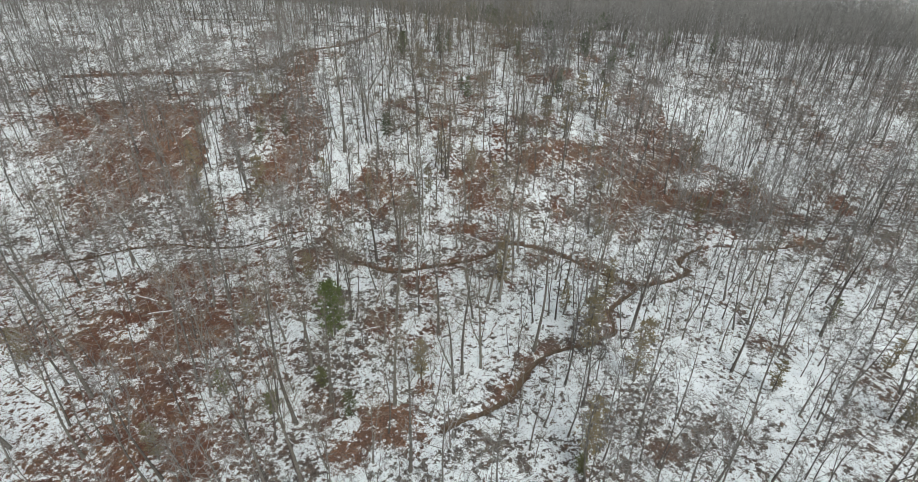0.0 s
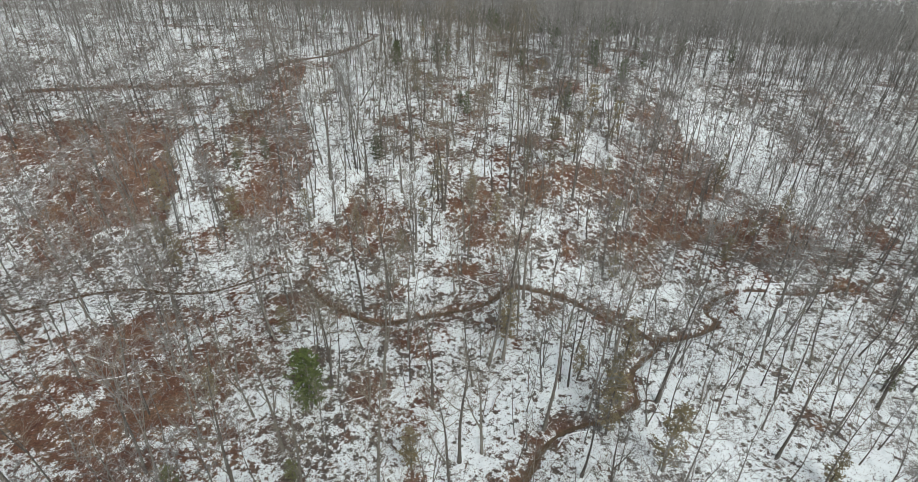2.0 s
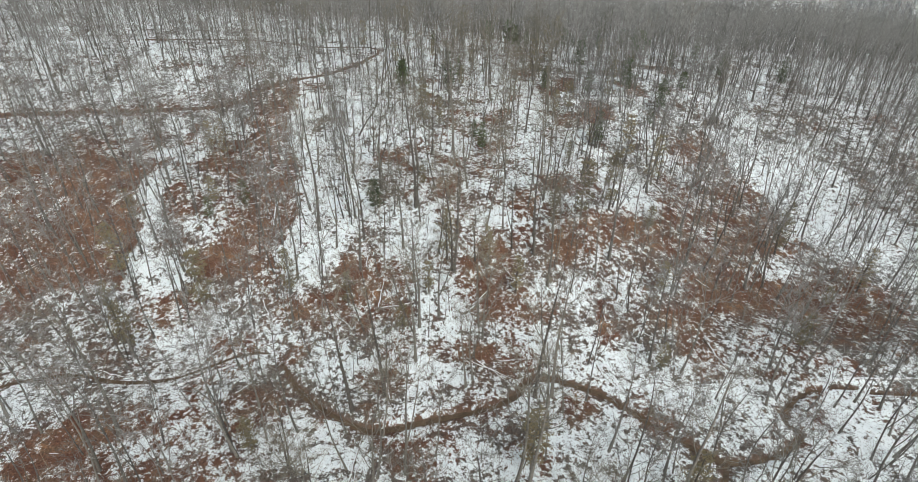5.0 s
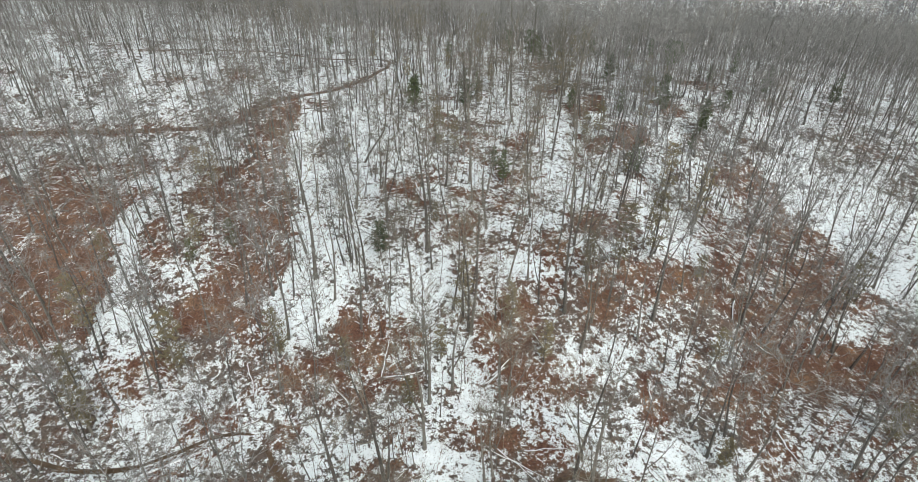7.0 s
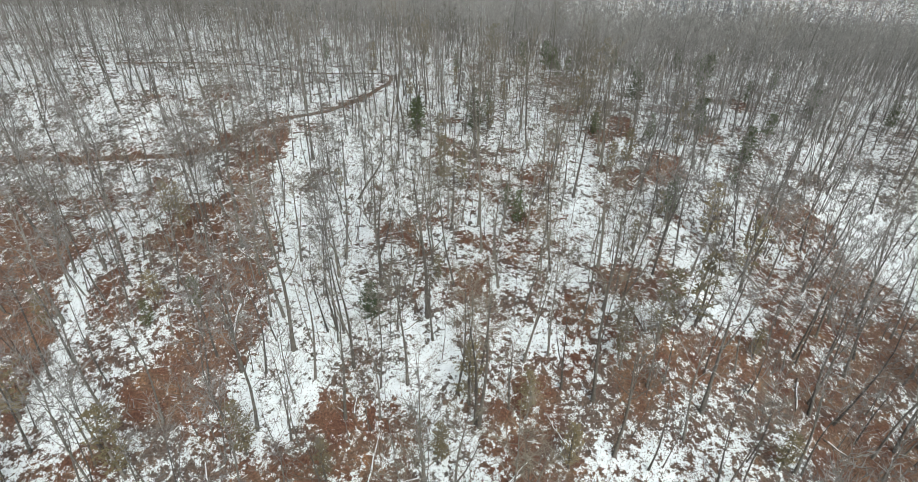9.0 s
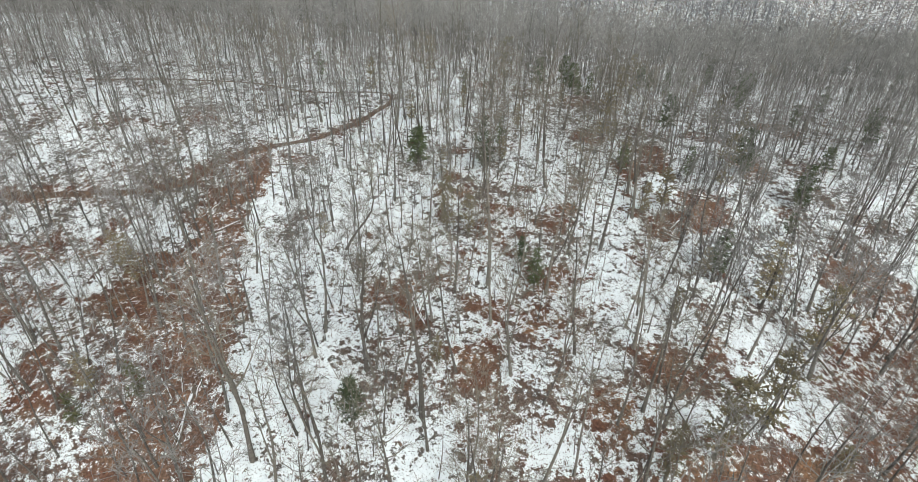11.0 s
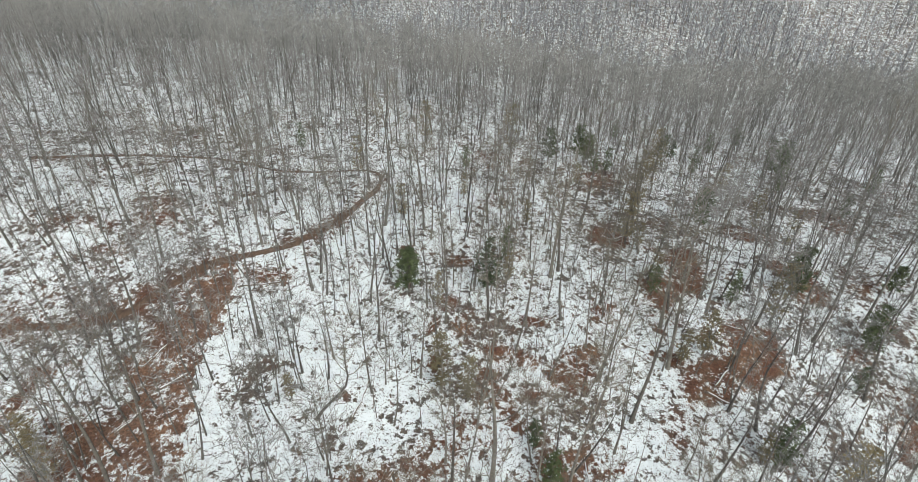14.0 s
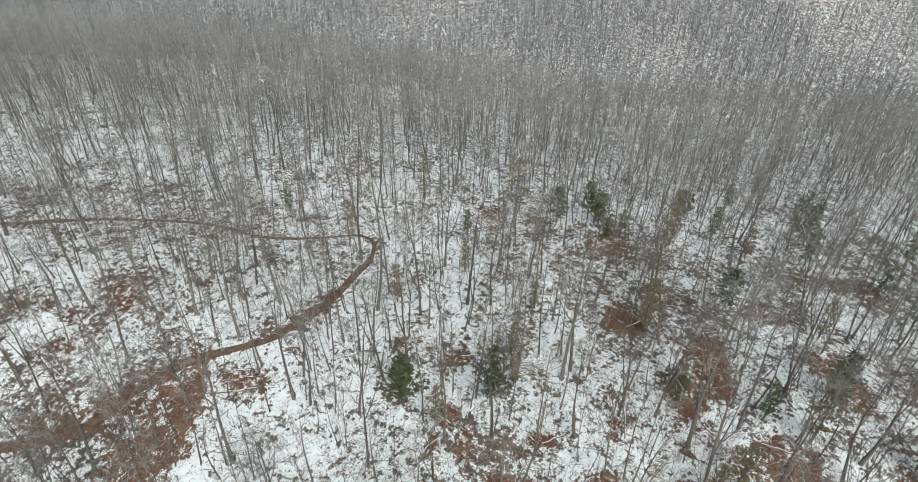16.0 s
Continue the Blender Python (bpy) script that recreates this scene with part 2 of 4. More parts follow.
LEAFY_YOUNG = [(-5.7, 196.5), (-11.1, 237.6), (36.9, 204.1), (40.6, 198.7), (-18.1, 173.3), (16.2, 168.1), (19.6, 170.2), (13.7, 193.0), (17.4,
    146.4), (14.9, 183.5), (23.5, 155.7), (35.9, 145.4), (-12.0, 158.8), (-15.6, 159.5), (-8.1, 180.8), (12.0, 194.7), (-22.9, 106.1), (5.2, 109.6),
    (62.5, 117.3), (31.1, 127.0), (25.0, 76.0), (-36.5, 66.6), (6.4, 79.7), (23.6, 129.8), (-9.7, 109.1), (70.4, 121.4), (0.1, 114.4), (57.9, 129.5),
    (-61.1, 101.8), (-52.9, 125.6), (30.4, 112.6), (27.0, 97.1), (-33.2, 107.9), (-13.2, 101.8), (-46.8, 104.4), (12.1, 122.9)]
LOGS = [(-3.3, 105.4, -0.0, 108.7), (-41.0, 127.6, -40.0, 120.3), (-2.5, 106.6, 0.8, 110.1), (-2.7, 97.5, 5.2, 94.0), (-16.4, 74.4, -16.1, 83.4),
    (-20.7, 136.6, -17.9, 137.7), (-19.5, 148.3, -15.8, 139.7), (-54.1, 148.7, -52.4, 152.6), (63.6, 71.1, 71.6, 70.6), (-17.8, 104.8, -17.5, 112.4),
    (-20.4, 135.2, -13.7, 136.0), (13.8, 133.6, 16.2, 126.7), (17.3, 97.4, 19.4, 95.1), (19.4, 95.1, 20.7, 92.4)]
LOGS += [(-46.2, 128.5, -42.9, 125.7), (-46.8, 138.2, -41.6, 134.6), (57.9, 146.6, 59.6, 143.7), (-18.3, 105.4, -11.1, 107.1), (-36.3, 89.0, -34.6,
    91.0), (-56.3, 68.6, -49.2, 71.6), (-64.1, 131.9, -59.6, 134.8), (-6.5, 139.2, -4.1, 134.9), (-63.1, 112.6, -60.4, 116.0), (-76.7, 175.0, -75.9,
    178.6), (14.2, 222.1, 16.6, 216.4), (-52.3, 154.9, -49.1, 158.4), (15.7, 136.5, 19.8, 140.1), (-57.6, 129.3, -55.2, 133.0)]
LOGS += [(0.1, 108.8, -3.1, 105.5), (-41.2, 127.9, -40.5, 120.6), (29.7, 101.5, 29.3, 97.3), (33.6, 99.8, 34.0, 97.6), (25.6, 103.5, 28.1, 102.8),
    (17.5, 96.8, 18.7, 94.9), (1.6, 97.3, 8.4, 98.1), (-58.9, 92.1, -53.5, 91.1), (-38.3, 107.6, -34.1, 100.3), (-32.9, 99.2, -36.2, 97.3), (19.7,
    108.2, 19.8, 104.9), (-52.1, 152.9, -54.9, 148.7), (-40.8, 128.8, -40.3, 125.9), (-18.9, 145.3, -15.5, 139.3), (-43.4, 128.5, -42.3, 126.8),
    (-5.0, 138.9, -4.2, 135.0), (-20.4, 136.1, -17.9, 137.2), (-49.0, 172.5, -42.2, 174.7), (-54.3, 162.3, -56.2, 157.8)]
LOGS += [(-1.8, 98.0, 4.8, 92.9), (-16.3, 74.3, -15.1, 81.7), (40.8, 107.1, 43.9, 106.3), (31.5, 94.4, 34.6, 94.2), (4.8, 88.5, 6.4, 84.3)]
LEDGES = [[(17.2, 97.8), (19.2, 97.2), (19.9, 95.2), (20.2, 92.8)], [(34.4, 80.9), (32.8, 78.0), (31.0, 76.0), (28.9, 75.1), (27.9, 72.5)], [(49.5,
    95.9), (54.8, 97.2), (61.2, 97.5), (66.2, 97.9)], [(17.1, 63.5), (14.1, 62.6), (12.6, 60.6)], [(-45.5, 90.4), (-41.4, 92.8), (-37.8, 95.0)]]
SPUR_EDGE = [(-33.7, 108.3), (-35.3, 110.4), (-36.8, 113.9), (-37.9, 118.7), (-37.8, 123.6), (-37.8, 127.9), (-39.5, 134.5), (-41.4, 141.0), (-43.8,
    146.5), (-46.7, 152.5), (-49.1, 157.9), (-48.5, 164.1), (-48.3, 170.3)]
WEST_EDGE = [(-64.6, 107.6), (-64.2, 113.6), (-64.5, 118.7), (-67.5, 124.1), (-71.3, 130.6), (-74.0, 136.5)]
EAST_EDGE = [(67.2, 130.5), (66.1, 134.5), (66.0, 142.9), (62.6, 151.6), (59.4, 156.5), (56.0, 163.2), (52.7, 171.3)]
LITTER_A = [(0, 114.8, 5.3, 6.4), (3, 106.9, 9.1, 4.1), (-24, 113.8, 4.1, 2.8), (-27, 104.9, 7.5, 3.8), (18, 125.6, 5.1, 3.7), (22, 139.6, 6.5, 5.3),
    (-48, 141.5, 5.6, 8.7), (-42, 132.6, 3.7, 6.9), (-43, 125.6, 6.0, 3.8), (-61, 124.6, 5.0, 2.7), (-52, 103.9, 5.1, 3.3), (0, 99.0, 7.7, 2.7), (30,
    130.7, 5.0, 4.7), (52, 144.9, 7.3, 12.7), (37, 124.8, 7.2, 3.1), (-76, 125.6, 10.1, 16.8), (-89, 136.5, 6.6, 11.5), (-48, 112.8, 4.6, 2.5), (-78,
    113.8, 5.7, 4.5), (-21, 146.5, 4.6, 3.2), (-1, 142.5, 3.9, 4.2), (33, 106.9, 6.0, 3.0)]
LITTER_B = [(-50, 141.5, 3.8, 4.3), (-77, 148.5, 3.0, 5.3), (14, 157.5, 3.8, 2.5), (-15, 150.5, 4.8, 3.1), (-8, 154.5, 5.0, 2.7), (-10, 161.4, 2.2,
    3.6), (0, 150.5, 4.3, 3.0), (-7, 144.5, 4.4, 2.3), (-2, 142.5, 2.9, 2.7), (-12, 135.5, 4.0, 1.9), (19, 165.4, 3.8, 3.4), (21, 138.6, 5.4, 2.2),
    (27, 173.4, 5.1, 4.5), (1, 164.4, 3.6, 2.5), (49, 162.7, 4.0, 2.7), (50, 155.8, 3.9, 5.2), (-26, 157.4, 2.6, 1.2), (-6, 132.6, 5.0, 1.6)]
LITTER_C = [(-17, 174.3, 1.6, 1.8), (-14, 170.4, 1.9, 2.5), (15, 181.3, 3.0, 3.3), (27, 174.4, 4.1, 3.6), (23, 168.4, 3.9, 2.4), (21, 186.3, 2.8,
    3.9), (-15, 224.2, 4.4, 3.8), (10, 220.3, 5.0, 3.6), (-17, 163.4, 2.9, 2.1), (-9, 166.4, 3.0, 2.3), (11, 169.4, 3.7, 2.0), (-81, 182.2, 5.3, 2.1),
    (-68, 185.2, 5.4, 2.1), (-73, 177.2, 3.4, 1.4), (-45, 175.3, 4.1, 2.0)]
LITTER_D = [(-54, 78.1, 6.2, 6.7), (-48, 70.1, 4.9, 5.5), (-32, 88.1, 5.8, 4.3), (-55, 73.1, 4.2, 4.8), (-56, 66.1, 6.2, 5.3), (-23, 105.9, 6.8, 4.0),
    (-32, 104.9, 5.6, 4.0), (-15, 93.0, 4.1, 2.1), (-22, 112.8, 5.9, 3.5), (4, 68.1, 2.4, 2.3), (18, 121.7, 7.7, 4.0), (18, 137.6, 6.8, 6.0), (44,
    134.8, 10.2, 15.5), (46, 117.0, 10.6, 8.8), (61, 117.1, 8.0, 9.5), (34, 102.0, 3.8, 4.7), (-75, 118.7, 9.8, 10.2), (-84, 103.9, 9.0, 7.7), (-50,
    137.5, 5.4, 11.4), (-45, 119.7, 6.1, 8.0), (-54, 103.9, 5.6, 4.2), (-15, 69.1, 3.2, 3.8), (6, 81.1, 3.6, 3.0), (-6, 69.1, 2.0, 2.8)]
LITTER_E = [(-51, 69.1, 5.0, 6.7), (-20, 50.1, 5.0, 4.2), (-55, 59.1, 6.4, 5.8), (-67, 64.1, 8.7, 6.6), (-43, 46.1, 7.9, 5.2), (3, 69.1, 2.0, 4.4),
    (26, 45.1, 3.2, 1.9), (51, 69.1, 4.0, 4.1), (-53, 50.1, 5.0, 3.6)]
BARE_SLOPES = [(-74, 123.6, 8.0, 12.5), (-86, 131.6, 6.4, 9.7), (-44, 136.5, 4.1, 11.4), (-42, 124.6, 3.0, 4.9), (-55, 159.4, 4.1, 4.5), (-52, 149.5,
    4.1, 4.7), (-42, 134.5, 3.1, 5.2), (-47, 139.5, 2.9, 3.2), (-52, 167.3, 2.9, 4.3), (-54, 170.3, 4.0, 5.7), (-54, 162.4, 4.4, 4.9), (-52, 174.3,
    3.3, 2.5), (-76, 121.7, 6.2, 8.1), (60, 135.9, 5.2, 7.0)]
BARE_BY_BROOK = [(-12, 48.1, 4.5, 5.4), (-15, 43.1, 4.6, 3.5), (-8, 48.1, 5.2, 5.0), (-6, 55.1, 2.6, 2.6)]
CLEAN_E = [(11, 49.1, 8.6, 4.1), (6, 67.1, 3.8, 5.3), (17, 79.1, 6.4, 5.0), (26, 63.1, 6.4, 5.0), (43, 57.1, 9.4, 7.0), (63, 76.1, 10.3, 8.7)]
CLEAN_A = [(-30, 123.6, 6.2, 14.2), (-38, 139.5, 4.1, 16.1), (-68, 127.6, 3.8, 8.5), (-56, 109.9, 4.7, 4.3), (-14, 120.7, 6.1, 6.2), (17, 148.5, 4.7,
    8.0), (9, 159.4, 3.1, 16.7), (76, 146.9, 7.5, 16.3), (81, 136.9, 8.3, 13.2), (77, 158.8, 9.6, 9.5), (16, 82.1, 5.5, 6.1), (40, 93.0, 6.1, 2.9),
    (33, 74.1, 6.7, 6.4), (58, 88.1, 9.7, 8.8), (58, 77.1, 8.6, 10.1), (-23, 94.0, 3.1, 4.2), (28, 92.0, 4.0, 3.5), (-29, 67.1, 4.7, 3.8), (-20, 82.1,
    5.5, 3.8), (-67, 84.1, 5.6, 4.7), (39, 78.1, 5.2, 7.2)]
CLEAN_B = [(-30, 114.8, 4.5, 5.8), (-31, 125.6, 4.9, 8.9), (-38, 138.5, 2.7, 9.9), (-33, 142.5, 5.6, 10.4), (-25, 126.6, 3.9, 6.4), (-9, 119.7, 3.7,
    4.1), (-14, 119.7, 5.6, 2.5), (-10, 108.9, 2.5, 5.1), (10, 167.4, 2.6, 10.3), (10, 146.5, 5.7, 6.3), (18, 149.5, 3.8, 6.6), (29, 135.6, 6.7, 5.8),
    (18, 130.6, 3.2, 2.2), (-68, 130.6, 2.6, 6.9), (-60, 111.8, 3.7, 3.6), (67, 160.7, 7.6, 8.6), (73, 146.9, 8.1, 11.9), (70, 135.9, 4.2, 7.2), (-8,
    153.5, 3.6, 4.3), (-25, 95.0, 2.3, 4.0), (-22, 158.4, 5.0, 8.9)]
CLEAN_C = [(-40, 146.5, 4.0, 6.4), (-34, 136.5, 5.5, 6.1), (-30, 129.6, 7.6, 3.2), (-34, 157.4, 4.4, 5.9), (-36, 173.3, 5.0, 7.8), (-15, 144.5, 3.0,
    2.4), (-9, 150.5, 2.0, 4.1), (14, 145.5, 3.7, 4.7), (24, 153.5, 3.7, 1.7), (11, 173.4, 2.9, 7.8), (-1, 192.3, 5.9, 6.5), (7, 136.5, 3.9, 3.1),
    (-3, 133.6, 3.2, 2.8), (30, 145.6, 7.6, 5.3), (-48, 142.5, 1.1, 2.7), (-68, 142.5, 5.4, 3.7), (-29, 170.3, 5.8, 7.2)]
CLEAN_D = [(-40, 167.3, 4.6, 5.0), (-33, 163.4, 5.8, 3.7), (-33, 173.3, 4.8, 3.7), (1, 188.3, 4.6, 8.0), (23, 220.3, 5.0, 4.8), (32, 181.4, 4.4, 3.3),
    (36, 174.4, 3.3, 3.5), (-34, 235.2, 6.8, 12.0), (-22, 168.4, 3.0, 4.8)]
LITTER_F = [(-88, 118.7, 9.3, 9.6), (-104, 130.6, 9.6, 11.2), (-93, 131.6, 10.9, 9.8), (-86, 107.9, 6.0, 6.0), (-64, 144.5, 9.0, 8.0)]
CLEAN_SNOW = CLEAN_A + CLEAN_B + CLEAN_C + CLEAN_D + CLEAN_E
LITTER_G = [(-4, 172.8, 2.7, 1.3), (2, 167.8, 3.3, 1.9), (7, 175.8, 2.8, 2.3), (-25, 184.8, 3.6, 1.5), (-16, 183.8, 2.2, 1.1), (-3, 193.8, 1.8, 2.1),
    (9, 195.8, 3.0, 3.1), (15, 168.8, 2.6, 2.0), (22, 192.8, 3.0, 3.8), (53, 212.8, 5.4, 4.5), (35, 203.8, 4.4, 2.8), (39, 191.8, 3.9, 3.9), (-19,
    169.8, 1.9, 1.6), (40, 185.8, 3.2, 2.5), (-5, 165.8, 2.9, 1.8), (-18, 141.8, 2.5, 2.3), (21, 147.8, 2.9, 3.0), (15, 136.8, 3.4, 1.9), (5, 152.8,
    2.8, 2.1), (-15, 130.8, 3.1, 1.2), (35, 143.8, 5.0, 3.8)]
LITTER = LITTER_G + LITTER_F + LITTER_A + LITTER_B + LITTER_C + LITTER_D

# ---- the lie of the land ----
def step(a, b, v):
    t = np.clip((v - a) / (b - a), 0.0, 1.0)
    return t * t * (3 - 2 * t)


def grain_field(x, y, size, seed):
    """Smooth random field in 0..1 whose lumps are about size metres wide."""
    u, v = x / size, y / size
    i, j = np.floor(u), np.floor(v)
    fu, fv = u - i, v - j
    fu, fv = fu * fu * (3 - 2 * fu), fv * fv * (3 - 2 * fv)

    def lattice(a, b):
        h = np.sin(a * 127.1 + b * 311.7 + seed * 74.7) * 43758.5453
        return h - np.floor(h)

    top = lattice(i, j) * (1 - fu) + lattice(i + 1, j) * fu
    low = lattice(i, j + 1) * (1 - fu) + lattice(i + 1, j + 1) * fu
    return top * (1 - fv) + low * fv


def rough_field(x, y, size, seed):
    return 0.5 * grain_field(x, y, size, seed) + 0.3 * grain_field(x, y, size * 0.47, seed + 3) + 0.2 * grain_field(x, y, size * 0.21, seed + 7)


def smooth_line(points, per=6):
    """A rounded line through the points."""
    p = np.array([points[0], *points, points[-1]], float)
    out = []
    for k in range(1, len(p) - 2):
        for s in np.arange(per) / per:
            a, b, c, d = p[k - 1], p[k], p[k + 1], p[k + 2]
            out.append(0.5 * (2 * b + (c - a) * s + (2 * a - 5 * b + 4 * c - d) * s**2 + (3 * b - a - 3 * c + d) * s**3))
    out.append(p[-2])
    return np.array(out)


def off_line(x, y, line):
    """Distance of each place from a line."""
    best = np.full(np.shape(x), 1e9)
    for (ax, ay), (bx, by) in zip(line[:-1], line[1:]):
        dx, dy = bx - ax, by - ay
        s = np.clip(((x - ax) * dx + (y - ay) * dy) / (dx * dx + dy * dy + 1e-9), 0, 1)
        best = np.minimum(best, np.hypot(x - ax - s * dx, y - ay - s * dy))
    return best


CREEK_LINE, BROOK_LINE, RUN_LINE, TRAIL_LINE = (smooth_line(p) for p in (CREEK, BROOK, SIDE_RUN, TRAIL))


def land(x, y):
    x, y = np.asarray(x, float), np.asarray(y, float)
    z = -1.8 + 12.3 * step(90, 138, y) + 5.5 * step(138, 190, y)
    z = z - 0.055 * x * step(140, 200, y) * step(480, 360, y)
    z = z - 10 * step(12, 62, x) * step(98, 122, y) * step(190, 145, y)
    far = y + 9 * np.sin(x / 47 + 1) + 5 * np.sin(x / 19)
    z = z - 16 * step(228, 345, far) - 16 * step(338, 395, far) + 165 * step(375, 800, y) + 4.0 * (rough_field(x, y, 70, 5) - 0.5) * step(250, 300, y)
    return z + 0.0384 * (y - 60) + 0.5 * (rough_field(x, y, 14, 1) - 0.5) + 0.16 * (rough_field(x, y, 2.6, 2) - 0.5)


def channel(x, y):
    """How deep the watercourses are cut."""
    wob = 0.35 + 1.1 * rough_field(x, y, 4, 9)
    cut = 0.7 * np.exp(-((off_line(x, y, CREEK_LINE) / (0.72 * wob * (1 - 0.45 * step(44, 50, x)))) ** 4))
    cut = np.maximum(cut, 0.6 * np.exp(-((off_line(x, y, BROOK_LINE) / (0.56 * wob)) ** 4)))
    return np.maximum(cut, 0.28 * np.exp(-((off_line(x, y, RUN_LINE) / (0.6 * wob)) ** 4)))


def patches(x, y, rows):
    """1 inside the oval patches, fading through a ragged rim to 0."""
    full = np.zeros_like(x)
    wob = rough_field(x, y, 7, 21) - 0.5
    for cx, cy, rx, ry in rows:
        near = (np.abs(x - cx) < 2.2 * rx) & (np.abs(y - cy) < 2.2 * ry)
        d = np.hypot((x[near] - cx) / rx, (y[near] - cy) / ry) + 1.3 * wob[near]
        full[near] = np.maximum(full[near], 1 - step(0.7, 1.25, d))
    return full


def spaced(lo, hi, fine_lo, fine_hi, fine, growth=1.13):
    """Grid lines, close in the middle stretch and wider and wider outside it."""
    mid = list(np.arange(fine_lo, fine_hi, fine))
    left, right, s = [], [], fine
    while fine_lo - sum(left) > lo:
        s *= growth
        left.append(s)
    s = fine
    while fine_hi + sum(right) < hi:
        s *= growth
        right.append(s)
    return np.array(list(fine_lo - np.cumsum(left))[::-1] + mid + list(fine_hi - fine + np.cumsum(right)))


def mesh_from(name, verts, faces, material_used, smooth=False, tint=None):
    """One mesh from arrays; faces is an array of equal-length rows."""
    me = bpy.data.meshes.new(name)
    verts, faces = np.asarray(verts, np.float32), np.asarray(faces, np.int32)
    count, sides = faces.shape
    me.vertices.add(len(verts))
    me.vertices.foreach_set("co", verts.ravel())
    me.loops.add(count * sides)
    me.loops.foreach_set("vertex_index", faces.ravel())
    me.polygons.add(count)
    me.polygons.foreach_set("loop_start", np.arange(0, count * sides, sides, dtype=np.int32))
    me.update(calc_edges=True)
    if smooth:
        me.polygons.foreach_set("use_smooth", np.ones(count, bool))
    me.materials.append(material_used)
    if tint is not None:
        me.attributes.new("tint", "FLOAT", "POINT").data.foreach_set("value", np.asarray(tint, np.float32))
    me.validate()
    return me


def build_ground():
    xs, ys = spaced(-1500, 1500, -88, 88, 0.62), spaced(-500, 2600, 42, 212, 0.62)
    x, y = (g.ravel() for g in np.meshgrid(xs, ys))
    cut = channel(x, y)
    z = land(x, y) - cut
    cols, rows = len(xs), len(ys)
    i = np.arange(cols * (rows - 1)).reshape(rows - 1, cols)[:, :-1].ravel()
    me = mesh_from("ground", np.stack([x, y, z], 1), np.stack([i, i + 1, i + cols + 1, i + cols], 1), M_GROUND, True)
    litter = 0.476 + 0.1 * (rough_field(x, y, 24, 31) - 0.5) + 0.2 * (rough_field(x, y, 5, 33) - 0.5)
    litter += 0.01 * step(104, 138, y) - 0.03 * step(20, 60, x) * step(104, 79, y) - 0.015 * step(157, 177, y)
    bank = step(-22, -36, x) * step(90, 75, y)
    slope = step(101, 109, y) * step(158, 145, y)
    litter += 0.01 * step(104, 90, y) + 0.015 * step(-45, -60, x) * step(85, 94, y) * step(127, 117, y) + 0.018 * bank + 0.012 * slope + 0.012 * step(155, 165, y) * step(215, 200, y) * step(-22, -10, x) + 0.018 * step(93, 99, y) * step(122, 111, y) * step(-50, -40, x)
    ragged = 0.16 * (rough_field(x, y, 3.2, 35) - 0.5)
    some = patches(x, y, LITTER)
    strewn = patches(x, y, LITTER_E)
    drifts = some * step(158, 167, y) * step(-25, -15, x) * step(212, 199, y)
    litter += 0.042 * some + 0.04 * drifts + 0.03 * strewn * (1 - some)
    spots = step(0.6, 0.72, rough_field(x, y, 7, 39)) * step(35, 68, y) * (1 - 0.7 * np.maximum(step(186, 203, y), step(157, 169, y) * step(5, -15, x))) * step(254, 216, y)
    litter += 0.035 * spots
    clean = patches(x, y, CLEAN_SNOW)
    litter = litter * (1 - clean) + np.minimum(litter, 0.45 + 0.6 * ragged) * clean
    distant = step(231, 290, y)
    # Even cover far off; the extra share past the valley dulls snow for haze.
    litter = litter * (1 - distant) + (0.492 + 0.025 * step(380, 420, y)) * distant
    bare = patches(x, y, BARE_SLOPES + BARE_BY_BROOK)
    wander = 4.5 * (rough_field(x, y, 9, 42) - 0.5) + 3.5 * (rough_field(x, y, 4.5, 43) - 0.5) + 4.0 * (rough_field(x, y, 1.8, 44) - 0.5)
    for edge, left, right, strong, stray in ((SPUR_EDGE, 9, 7, 1.0, 1.0), (WEST_EDGE, 18, 5, 1.0, 1.0), (EAST_EDGE, 8, 15, 0.6, 2.2)):
        ex, ey = np.array(edge).T
        d = x + stray * wander - np.interp(y, ey, ex)
        along = step(ey[0] - 2, ey[0] + 5, y) * step(ey[-1] + 2, ey[-1] - 5, y)
        leeward = along * step(-0.4, 1.0, d) * step(right, 0.6 * right, d)
        bare = np.maximum(bare * (1 - leeward), strong * along * step(0.8, -0.5, d) * step(-left, -0.6 * left, d))
        litter = litter * (1 - leeward) + np.minimum(litter, 0.432 + 0.5 * ragged) * leeward
    litter = litter * (1 - bare) + np.maximum(litter, 0.575 - 0.03 * step(-62, -56, x) + 1.3 * ragged) * bare
    beside = (1 - 0.75 * step(195, 205, y)) * np.exp(-((off_line(x, y, TRAIL_LINE) / 2.2) ** 2)) + 0.8 * np.exp(-((np.minimum(off_line(x, y, CREEK_LINE), off_line(x, y, BROOK_LINE)) / 2.4) ** 2))
    leaves = beside * step(0.38, 0.6, rough_field(x, y, 6, 47))
    litter += 0.06 * leaves
    mud = np.clip(cut * 1.6, 0, 1)
    litter = np.maximum(litter, 0.2 + 0.43 * step(0.1, 0.5, cut) + 1.3 * ragged)
